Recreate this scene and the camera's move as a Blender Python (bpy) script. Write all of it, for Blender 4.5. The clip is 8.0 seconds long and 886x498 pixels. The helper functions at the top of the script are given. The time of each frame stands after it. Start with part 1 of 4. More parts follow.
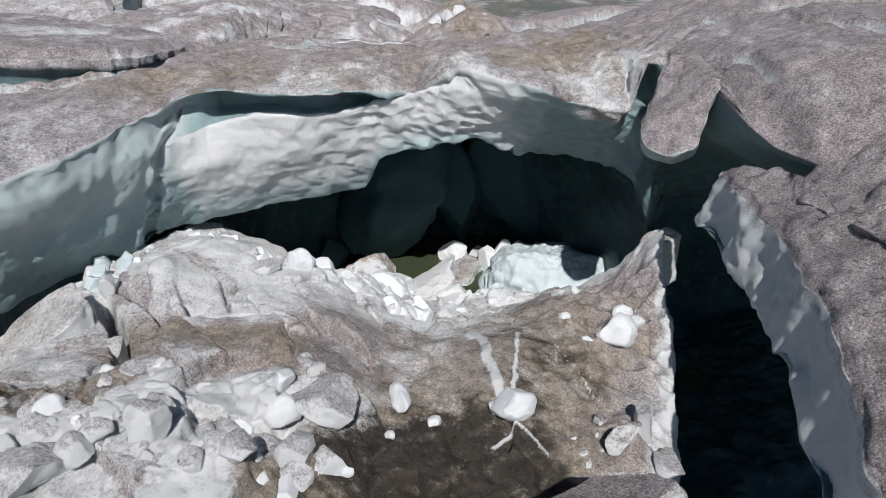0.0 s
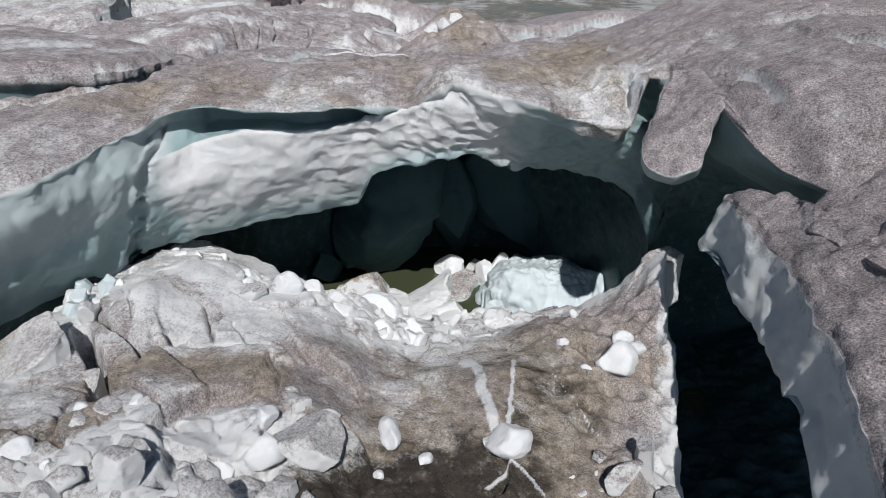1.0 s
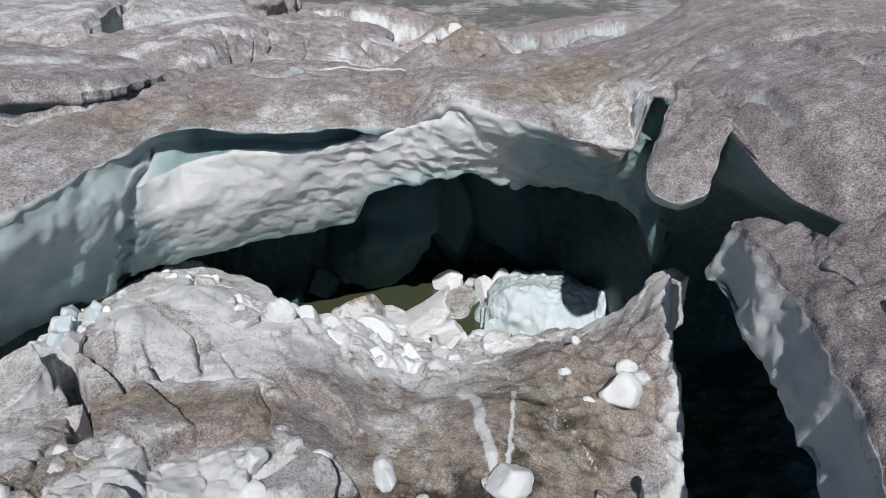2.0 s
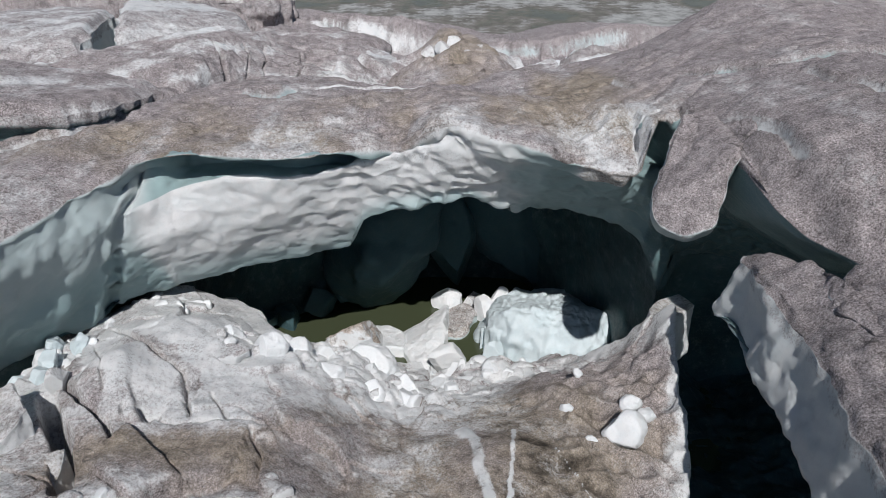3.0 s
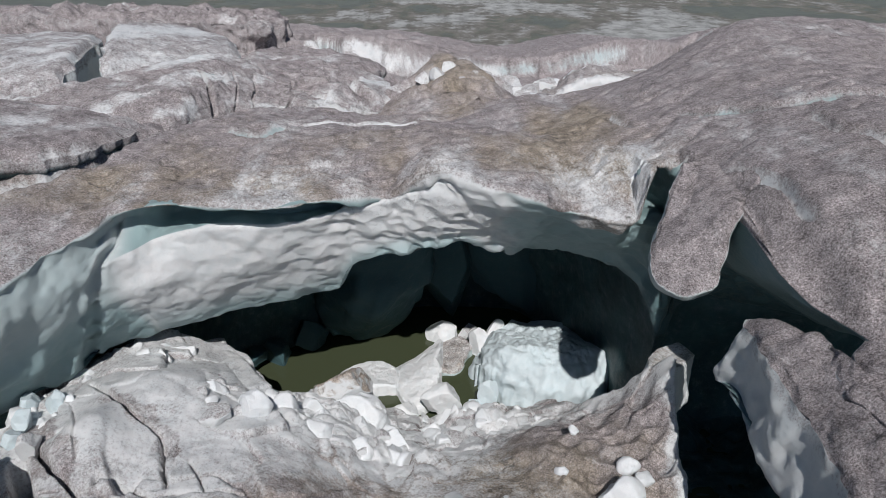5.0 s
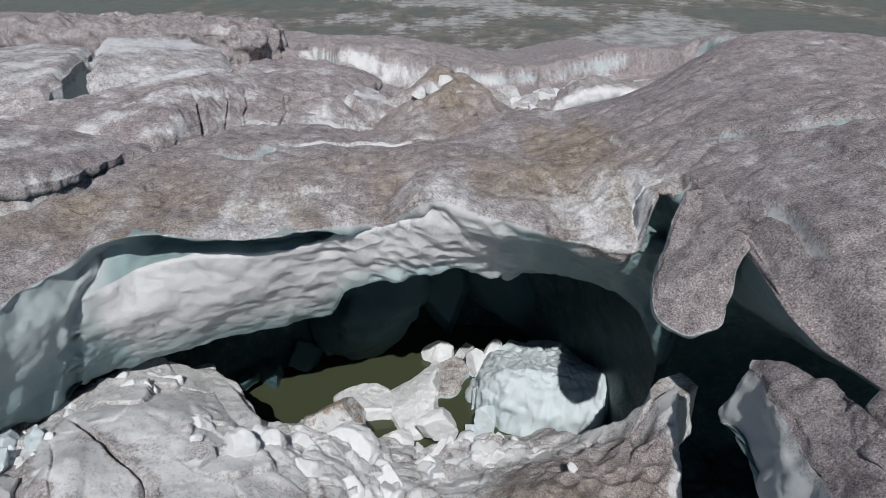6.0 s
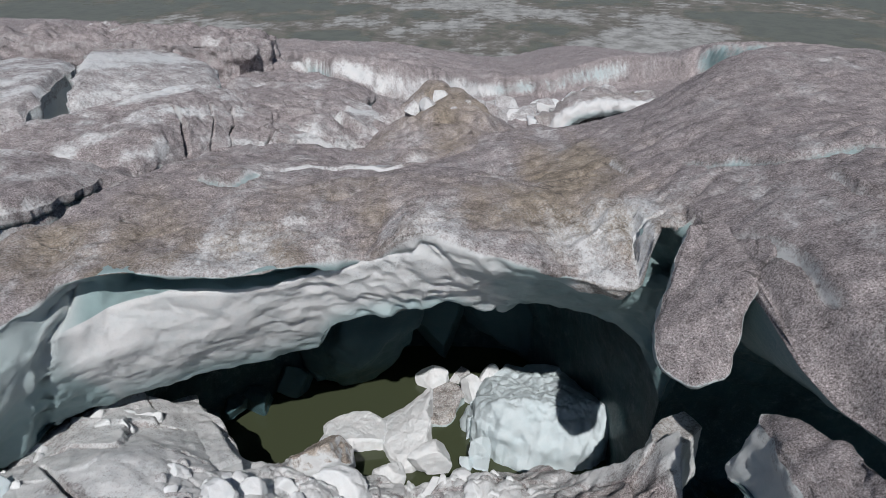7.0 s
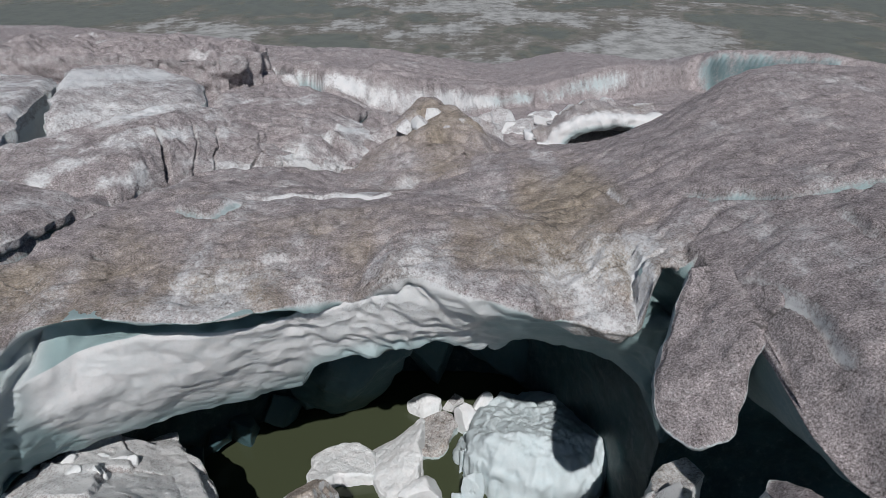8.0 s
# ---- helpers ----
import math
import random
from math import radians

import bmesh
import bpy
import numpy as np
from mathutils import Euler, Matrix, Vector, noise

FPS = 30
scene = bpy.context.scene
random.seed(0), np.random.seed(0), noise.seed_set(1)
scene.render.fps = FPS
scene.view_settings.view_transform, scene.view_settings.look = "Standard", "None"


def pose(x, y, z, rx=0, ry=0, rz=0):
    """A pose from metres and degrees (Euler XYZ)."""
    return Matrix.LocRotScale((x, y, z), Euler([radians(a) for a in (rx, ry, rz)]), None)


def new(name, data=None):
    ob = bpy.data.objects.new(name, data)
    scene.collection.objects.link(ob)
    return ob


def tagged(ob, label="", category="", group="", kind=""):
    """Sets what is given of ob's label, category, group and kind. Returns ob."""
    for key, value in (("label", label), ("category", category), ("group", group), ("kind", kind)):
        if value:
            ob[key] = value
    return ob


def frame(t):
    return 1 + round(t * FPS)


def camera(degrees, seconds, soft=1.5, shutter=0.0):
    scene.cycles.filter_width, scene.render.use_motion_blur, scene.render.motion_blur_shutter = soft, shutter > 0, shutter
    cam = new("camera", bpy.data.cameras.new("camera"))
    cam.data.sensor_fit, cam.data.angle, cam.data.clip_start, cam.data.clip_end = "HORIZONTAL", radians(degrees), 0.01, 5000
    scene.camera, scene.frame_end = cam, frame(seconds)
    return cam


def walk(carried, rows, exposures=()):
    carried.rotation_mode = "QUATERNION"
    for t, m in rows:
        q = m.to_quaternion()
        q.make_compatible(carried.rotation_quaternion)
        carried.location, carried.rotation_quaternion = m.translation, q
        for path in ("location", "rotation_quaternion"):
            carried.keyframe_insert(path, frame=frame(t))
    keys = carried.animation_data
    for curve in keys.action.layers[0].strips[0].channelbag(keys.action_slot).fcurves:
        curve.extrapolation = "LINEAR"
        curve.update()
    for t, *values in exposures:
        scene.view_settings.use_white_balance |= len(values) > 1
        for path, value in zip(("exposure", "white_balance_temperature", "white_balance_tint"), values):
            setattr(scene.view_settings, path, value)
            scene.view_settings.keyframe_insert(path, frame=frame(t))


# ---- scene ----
cam = camera(61.9, 8.0, soft=0.7)
METRES, EYE, TILT, LEAN, TURN = 8.0, 13.5, -24.5, 0.0, 0.0
ROWS = [
    (0.0, 0.0, 0.0, 0.0, 0.0, 0.0, -0.0),
    (0.5, 0.0103, 0.0447, 0.0341, 0.02, 0.01, 0.01),
    (1.0, 0.0221, 0.0917, 0.0752, 0.02, 0.0, 0.02),
    (1.5, 0.0271, 0.1298, 0.113, 0.03, 0.0, 0.05),
    (3.0, 0.0373, 0.2489, 0.2531, 0.03, -0.03, 0.04),
    (3.5, 0.0423, 0.2761, 0.2938, 0.02, -0.03, 0.05),
    (4.0, 0.0487, 0.3, 0.3364, 0.05, -0.01, 0.04),
    (4.5, 0.0586, 0.3137, 0.373, 0.05, 0.0, 0.04),
    (6.0, 0.0866, 0.4211, 0.5038, 0.08, 0.03, 0.06),
    (6.5, 0.1001, 0.4759, 0.5524, 0.08, 0.03, 0.07),
    (7.0, 0.1166, 0.5404, 0.6089, 0.12, 0.03, 0.08),
    (7.5, 0.1322, 0.5936, 0.6605, 0.12, 0.02, 0.07),
    (8.0, 0.1518, 0.6585, 0.7231, 0.13, 0.01, 0.11),
]
walk(cam, [(t, pose(0, 0, EYE, TILT, LEAN, TURN) @ pose(METRES * x, METRES * y, METRES * z, 90 + pitch, roll, yaw)) for t, x, y, z, yaw, pitch, roll in ROWS],
     exposures=[(0.0, 0.08), (1.5, 0.05), (4.5, -0.06), (6.5, -0.13), (8.0, -0.16)])

# ---- sky, sun and exposure ----
SUN = Vector((0.06, -1.0, 0.94)).normalized()
world = bpy.data.worlds.new("sky")
scene.world = world
world.use_nodes = True
wn = world.node_tree.nodes
sky = wn.new("ShaderNodeTexSky")
sky.sky_type = "NISHITA"
sky.sun_disc = False
sky.sun_elevation = math.asin(SUN.z)
sky.sun_rotation = math.atan2(SUN.x, SUN.y)
sky.altitude = 2200
world.node_tree.links.new(sky.outputs[0], wn["Background"].inputs[0])
wn["Background"].inputs[1].default_value = 0.05
sun_data = bpy.data.lights.new("sun", "SUN")
sun_data.energy, sun_data.angle, sun_data.color = 3.92, radians(0.55), (1.0, 0.962, 0.945)
sun = new("sun", sun_data)
sun.rotation_euler = (-SUN).to_track_quat("-Z", "Y").to_euler()

WATER = -0.8

# ---- numeric noise, curves and meshes ----


def lattice(ix, iy, iz, seed):
    h = (ix * 374761393 + iy * 668265263 + iz * 2147483647 + seed * 974634721) & 0xFFFFFFFF
    h = ((h ^ (h >> 13)) * 1274126177) & 0xFFFFFFFF
    h = h ^ (h >> 16)
    return (h & 0xFFFF) / 32767.5 - 1.0


def vnoise(p, seed=0):
    """Smooth value noise in -1..1 at the points p (n, 3)."""
    f = np.floor(p)
    i = f.astype(np.int64)
    r = p - f
    r = r * r * r * (r * (r * 6 - 15) + 10)
    out = 0
    for dx in (0, 1):
        wx = r[:, 0] if dx else 1 - r[:, 0]
        for dy in (0, 1):
            wy = r[:, 1] if dy else 1 - r[:, 1]
            for dz in (0, 1):
                wz = r[:, 2] if dz else 1 - r[:, 2]
                out = out + wx * wy * wz * lattice(i[:, 0] + dx, i[:, 1] + dy, i[:, 2] + dz, seed)
    return out


def fbm(p, size, octaves=4, seed=0, gain=0.5):
    out, amp, q = 0, 1.0, p / size
    for k in range(octaves):
        out = out + amp * vnoise(q + 17.3 * k, seed + k)
        amp *= gain
        q = q * 2.03
    return out


def cells(p, size, seed=0):
    """Distances to the nearest and the second nearest seed of a jittered grid, and the nearest seed's random number."""
    q = p / size
    f = np.floor(q).astype(np.int64)
    d1 = np.full(len(p), 9.0)
    d2 = np.full(len(p), 9.0)
    ident = np.zeros(len(p))
    flat = p.shape[1] == 2
    for dx in (-1, 0, 1):
        for dy in (-1, 0, 1):
            for dz in ((0,) if flat else (-1, 0, 1)):
                cx, cy = f[:, 0] + dx, f[:, 1] + dy
                cz = cx * 0 if flat else f[:, 2] + dz
                d = (cx + 0.5 + 0.42 * lattice(cx, cy, cz, seed) - q[:, 0]) ** 2 + (cy + 0.5 + 0.42 * lattice(cx, cy, cz, seed + 1) - q[:, 1]) ** 2
                if not flat:
                    d = d + (cz + 0.5 + 0.42 * lattice(cx, cy, cz, seed + 2) - q[:, 2]) ** 2
                near = d < d1
                d2 = np.where(near, d1, np.minimum(d2, d))
                ident = np.where(near, lattice(cx, cy, cz, seed + 3), ident)
                d1 = np.where(near, d, d1)
    return np.sqrt(d1), np.sqrt(d2), ident


def facets(x, y, size, seed, tilt):
    """Broken plates: every cell of a jittered plan grid is a tilted plane of its own. Returns height and distance to the joint."""
    q = np.stack([x, y], 1) / size
    f = np.floor(q).astype(np.int64)
    best, second = np.full(len(x), 9.0), np.full(len(x), 9.0)
    h, total = np.zeros(len(x)), np.full(len(x), 1e-12)
    for dx in (-1, 0, 1):
        for dy in (-1, 0, 1):
            cx, cy = f[:, 0] + dx, f[:, 1] + dy
            o = cx * 0
            ux = q[:, 0] - (cx + 0.5 + 0.42 * lattice(cx, cy, o, seed))
            uy = q[:, 1] - (cy + 0.5 + 0.42 * lattice(cx, cy, o, seed + 1))
            d = ux * ux + uy * uy
            plane = size * (tilt * (ux * lattice(cx, cy, o, seed + 2) + uy * lattice(cx, cy, o, seed + 3)) + 0.5 * tilt * lattice(cx, cy, o, seed + 4))
            w = np.exp(-42 * d)
            h += w * plane
            total += w
            second = np.where(d < best, best, np.minimum(second, d))
            best = np.minimum(best, d)
    h = h / total
    return h, (np.sqrt(second) - np.sqrt(best)) * size


def spl(xs, ys, x):
    """Smooth curve through the knots, level beyond the ends, without overshoot."""
    xs, ys = np.asarray(xs, float), np.asarray(ys, float)
    h, d = np.diff(xs), np.diff(ys) / np.diff(xs)
    m = np.zeros(len(xs))
    for k in range(1, len(xs) - 1):
        if d[k - 1] * d[k] > 0:
            m[k] = 2 * d[k - 1] * d[k] / (d[k - 1] + d[k])
    x = np.clip(x, xs[0], xs[-1])
    k = np.clip(np.searchsorted(xs, x, "right") - 1, 0, len(xs) - 2)
    t = (x - xs[k]) / h[k]
    return (1 + 2 * t) * (1 - t) ** 2 * ys[k] + t * (1 - t) ** 2 * h[k] * m[k] + t * t * (3 - 2 * t) * ys[k + 1] + t * t * (t - 1) * h[k] * m[k + 1]


def step(a, b, x):
    t = np.clip((x - a) / (b - a), 0, 1)
    return t * t * (3 - 2 * t)


def bump(x, y, cx, cy, sx, sy, turn=0.0):
    c, s = math.cos(radians(turn)), math.sin(radians(turn))
    u, v = (x - cx) * c + (y - cy) * s, (y - cy) * c - (x - cx) * s
    return np.exp(-(u / sx) ** 2 - (v / sy) ** 2)


def to_line(x, y, line):
    """Distance in plan to a polyline, which side of it a point lies on, and how far along (0..1)."""
    best, side, along = np.full(x.shape, 1e9), np.zeros(x.shape), np.zeros(x.shape)
    for k in range(len(line) - 1):
        (ax, ay), (bx, by) = line[k], line[k + 1]
        ex, ey = bx - ax, by - ay
        t = np.clip(((x - ax) * ex + (y - ay) * ey) / (ex * ex + ey * ey), 0, 1)
        d = np.hypot(x - ax - t * ex, y - ay - t * ey)
        near = d < best
        side = np.where(near, np.sign(ex * (y - ay) - ey * (x - ax)), side)
        along = np.where(near, (k + t) / (len(line) - 1), along)
        best = np.minimum(best, d)
    return best, side, along


def grid_normals(P):
    a = np.gradient(P, axis=0)
    b = np.gradient(P, axis=1)
    n = np.cross(a, b)
    return n / np.maximum(np.linalg.norm(n, axis=2, keepdims=True), 1e-9)


def grid_mesh(name, P, material, flip=False, **values):
    """A sheet from a grid of points (rows, columns, 3), smooth, with a float attribute for each value given."""
    r, c = P.shape[:2]
    k = np.arange(r * c).reshape(r, c)
    quads = np.stack([k[:-1, :-1], k[:-1, 1:], k[1:, 1:], k[1:, :-1]], -1).reshape(-1, 4)
    if flip:
        quads = quads[:, ::-1]
    me = bpy.data.meshes.new(name)
    me.vertices.add(r * c)
    me.vertices.foreach_set("co", P.reshape(-1).astype(np.float32))
    me.loops.add(quads.size)
    me.loops.foreach_set("vertex_index", quads.reshape(-1).astype(np.int32))
    me.polygons.add(len(quads))
    me.polygons.foreach_set("loop_start", np.arange(0, quads.size, 4, dtype=np.int32))
    me.polygons.foreach_set("use_smooth", np.ones(len(quads), dtype=bool))
    me.update(calc_edges=True)
    for key, v in values.items():
        me.attributes.new(key, "FLOAT", "POINT").data.foreach_set("value", np.asarray(v, np.float32).reshape(-1))
    me.materials.append(material)
    return me


# ---- materials ----


def shader(name):
    m = bpy.data.materials.new(name)
    m.use_nodes = True
    return m, m.node_tree.nodes, m.node_tree.links, m.node_tree.nodes["Principled BSDF"]


def tex(nodes, links, coord, scale, detail=4.0, rough=0.6):
    n = nodes.new("ShaderNodeTexNoise")
    n.inputs["Scale"].default_value = scale
    n.inputs["Detail"].default_value = detail
    n.inputs["Roughness"].default_value = rough
    links.new(coord, n.inputs["Vector"])
    return n.outputs["Fac"]


def ramp(nodes, links, fac, a, b, lo=0.0, hi=1.0):
    n = nodes.new("ShaderNodeMapRange")
    n.interpolation_type = "SMOOTHSTEP"
    for key, v in (("From Min", a), ("From Max", b), ("To Min", lo), ("To Max", hi)):
        n.inputs[key].default_value = v
    links.new(fac, n.inputs["Value"])
    return n.outputs["Result"]


def calc(nodes, links, op, a, b, clamp=False):
    n = nodes.new("ShaderNodeMath")
    n.operation = op
    n.use_clamp = clamp
    for k, v in enumerate((a, b)):
        if isinstance(v, (int, float)):
            n.inputs[k].default_value = v
        else:
            links.new(v, n.inputs[k])
    return n.outputs[0]


def blend(nodes, links, fac, a, b):
    n = nodes.new("ShaderNodeMix")
    n.data_type = "RGBA"
    for k, v in ((0, fac), (6, a), (7, b)):
        if isinstance(v, (int, float)):
            n.inputs[k].default_value = v
        elif isinstance(v, tuple):
            n.inputs[k].default_value = (*v, 1)
        else:
            links.new(v, n.inputs[k])
    return n.outputs[2]


def ice(name, dirt=0.75, attribute=False, clean=(0.875, 0.882, 0.885), dust=(0.298, 0.265, 0.267), mud=(0.31, 0.264, 0.21), wet=(0.05, 0.042, 0.033), fresh=False):
    """Glacier ice: white weathered ice, grey granular dust on what faces the sky, brown silt in patches, glassy tint
    with painted shade on sheltered walls.
    """
    m, nodes, links, out = shader(name)
    coord = nodes.new("ShaderNodeTexCoord").outputs["Object"]
    geo = nodes.new("ShaderNodeNewGeometry")
    sep = nodes.new("ShaderNodeSeparateXYZ")
    links.new(geo.outputs["Normal"], sep.inputs[0])
    up = ramp(nodes, links, sep.outputs["Z"], 0.1, 0.85)
    big = tex(nodes, links, coord, 0.5, 5)
    mid = tex(nodes, links, coord, 2.3, 6, 0.65)
    grain = tex(nodes, links, coord, 13.0, 5, 0.8)
    speck = tex(nodes, links, coord, 30.0, 4, 0.8)

    def value(key):
        a = nodes.new("ShaderNodeAttribute")
        a.attribute_name = key
        return a.outputs["Fac"]

    amount = value("dirt") if attribute else calc(nodes, links, "MULTIPLY", up, dirt)
    silt = value("silt") if attribute else 0.2
    dense_shade = value("clear_shade") if attribute else 0.0
    fleck = ramp(nodes, links, grain, 0.34, 0.66, -0.5, 0.5)
    wob = ramp(nodes, links, mid, 0.25, 0.75, -0.17, 0.17)
    cover = calc(nodes, links, "ADD", calc(nodes, links, "ADD", amount, wob), calc(nodes, links, "MULTIPLY", fleck, 0.4))
    cover = ramp(nodes, links, cover, 0.17, 0.9)
    cover = calc(nodes, links, "MULTIPLY", cover, ramp(nodes, links, amount, 0.02, 0.2))
    brown = ramp(nodes, links, calc(nodes, links, "ADD", silt, calc(nodes, links, "MULTIPLY", calc(nodes, links, "SUBTRACT", big, 0.5), 1.2)), 0.1, 0.8)
    grime = blend(nodes, links, brown, dust, mud)
    soak = ramp(nodes, links, calc(nodes, links, "ADD", silt, calc(nodes, links, "SUBTRACT", mid, 0.5)), 0.62, 1.0)
    grime = blend(nodes, links, soak, grime, wet)
    pale = calc(nodes, links, "MULTIPLY", ramp(nodes, links, speck, 0.5, 0.62), ramp(nodes, links, soak, 0.0, 1.0, 0.6, 0.1))
    even = ramp(nodes, links, brown, 0.0, 1.0, 1.0, 0.4)
    pale = calc(nodes, links, "MULTIPLY", pale, even)
    grime = blend(nodes, links, pale, grime, (0.64, 0.61, 0.62))
    dark = calc(nodes, links, "MULTIPLY", ramp(nodes, links, speck, 0.47, 0.37), calc(nodes, links, "MULTIPLY", even, 0.85))
    grime = blend(nodes, links, dark, grime, (0.06, 0.052, 0.05))
    tone = blend(nodes, links, ramp(nodes, links, mid, 0.3, 0.7), clean, tuple(c * f for c, f in zip(clean, (0.91, 0.945, 0.955))))
    tone = blend(nodes, links, calc(nodes, links, "MULTIPLY", ramp(nodes, links, fleck, 0.15, 0.5), 0.08), tone, (0.42, 0.38, 0.35))
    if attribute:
        tone = blend(nodes, links, ramp(nodes, links, dense_shade, 0.0, 0.5), tone, (0.40, 0.55, 0.565))
        # near-black end paints the shade of cave and undersides into the colour
        tone = blend(nodes, links, ramp(nodes, links, dense_shade, 0.4, 1.0), tone, blend(nodes, links, ramp(nodes, links, big, 0.35, 0.65), (0.03, 0.066, 0.074), (0.058, 0.12, 0.13)))
    # grit of every size: coarse blotches down to single grains
    grit = tex(nodes, links, coord, 2.6, 12, 0.86)
    peb = tex(nodes, links, coord, 21.0, 3, 0.75)
    warp = nodes.new("ShaderNodeVectorMath")
    warp.operation = "MULTIPLY_ADD"
    shift = nodes.new("ShaderNodeTexNoise")
    shift.inputs["Scale"].default_value = 1.4
    shift.inputs["Detail"].default_value = 4
    links.new(coord, shift.inputs["Vector"])
    links.new(shift.outputs["Color"], warp.inputs[0])
    warp.inputs[1].default_value = (0.8, 0.8, 0.8)
    links.new(coord, warp.inputs[2])
    vor = nodes.new("ShaderNodeTexVoronoi")
    vor.feature = "DISTANCE_TO_EDGE"
    vor.inputs["Scale"].default_value = 0.62
    links.new(warp.outputs[0], vor.inputs["Vector"])
    hair = ramp(nodes, links, vor.outputs["Distance"], 0.014, 0.002)
    hair = calc(nodes, links, "MULTIPLY", calc(nodes, links, "MULTIPLY", hair, ramp(nodes, links, big, 0.5, 0.6)), cover if attribute else 0.0)
    shade = calc(nodes, links, "ADD", ramp(nodes, links, grit, 0.3, 0.7, 0.56, 1.74), ramp(nodes, links, peb, 0.3, 0.7, -0.38, 0.38))
    gritty = nodes.new("ShaderNodeMix")
    gritty.data_type, gritty.blend_type = "RGBA", "MULTIPLY"
    gritty.inputs[0].default_value = 1.0
    links.new(grime, gritty.inputs[6])
    links.new(shade, gritty.inputs[7])
    faint = blend(nodes, links, ramp(nodes, links, grit, 0.5, 0.34, 0.0, 0.14 if fresh else 0.26), tone, tuple(c * f for c, f in zip(clean, (0.62, 0.66, 0.68))))
    both = blend(nodes, links, cover, faint, gritty.outputs[2])
    both = blend(nodes, links, calc(nodes, links, "MULTIPLY", hair, 0.7), both, (0.09, 0.085, 0.08))
    links.new(both, out.inputs["Base Color"])
    links.new(ramp(nodes, links, calc(nodes, links, "SUBTRACT", cover, calc(nodes, links, "MULTIPLY", soak, 0.5)), -0.3, 1.0, 0.3, 0.85), out.inputs["Roughness"])
    out.inputs["IOR"].default_value = 1.31
    normal = None
    soft = 0.7 if fresh else 1.0
    for height, strength, distance in ((mid, 0.65, 0.10), (grit, 0.65, 0.08), (grain, 0.8, 0.05), (speck, 0.9, 0.03)):
        b = nodes.new("ShaderNodeBump")
        b.inputs["Strength"].default_value = strength * soft
        b.inputs["Distance"].default_value = distance
        links.new(height, b.inputs["Height"])
        if normal:
            links.new(normal, b.inputs["Normal"])
        normal = b.outputs[0]
    links.new(normal, out.inputs["Normal"])
    return m


ICE = ice("glacier_ice", attribute=True)
BLOCK = ice("broken_ice", 0.55)
SNOWY = ice("white_ice", 0.05, clean=(0.86, 0.875, 0.885), fresh=True)
BLUE = ice("pale_blue_ice", 0.03, clean=(0.70, 0.79, 0.82), fresh=True)
DUSTY = ice("dusty_ice", 1.0)
# glassy ice inside the cave, its colour darkened to carry the cave's shade
CAVE_SHADED = ice("cave_shaded_ice", 0.0, clean=(0.07, 0.138, 0.155))

m, nodes, links, out = shader("silty_water")
out.inputs["Base Color"].default_value = (0.062, 0.075, 0.042, 1)
out.inputs["Roughness"].default_value = 0.06
out.inputs["IOR"].default_value = 1.33
POOL = m

m, nodes, links, out = shader("slushy_lake")
co = nodes.new("ShaderNodeTexCoord").outputs["Object"]
mp = nodes.new("ShaderNodeMapping")
mp.inputs["Scale"].default_value = (0.026, 0.017, 1)
links.new(co, mp.inputs["Vector"])
patch = tex(nodes, links, mp.outputs[0], 1.7, 12, 0.62)
wide_ = tex(nodes, links, mp.outputs[0], 0.55, 3, 0.5)
fine = tex(nodes, links, mp.outputs[0], 14.0, 8, 0.75)
mixed = calc(nodes, links, "ADD", calc(nodes, links, "ADD", patch, calc(nodes, links, "MULTIPLY", calc(nodes, links, "SUBTRACT", wide_, 0.5), 0.9)), calc(nodes, links, "MULTIPLY", calc(nodes, links, "SUBTRACT", fine, 0.5), 0.35))
silt_ = blend(nodes, links, ramp(nodes, links, mixed, 0.44, 0.5), (0.165, 0.172, 0.135), (0.235, 0.225, 0.205))
silt_ = blend(nodes, links, ramp(nodes, links, fine, 0.55, 0.42, 0.0, 0.5), silt_, (0.1, 0.1, 0.085))
links.new(blend(nodes, links, ramp(nodes, links, mixed, 0.5, 0.57), silt_, blend(nodes, links, ramp(nodes, links, fine, 0.38, 0.62), (0.25, 0.255, 0.245), (0.46, 0.47, 0.46))), out.inputs["Base Color"])
links.new(ramp(nodes, links, mixed, 0.42, 0.5, 0.4, 0.9), out.inputs["Roughness"])
rough_ = nodes.new("ShaderNodeBump")
rough_.inputs["Strength"].default_value = 0.6
rough_.inputs["Distance"].default_value = 0.6
links.new(calc(nodes, links, "MULTIPLY", fine, ramp(nodes, links, mixed, 0.46, 0.6)), rough_.inputs["Height"])
links.new(rough_.outputs[0], out.inputs["Normal"])
out.inputs["IOR"].default_value = 1.33
LAKE = m

# ---- the glacier: top, overhanging front and cave ----


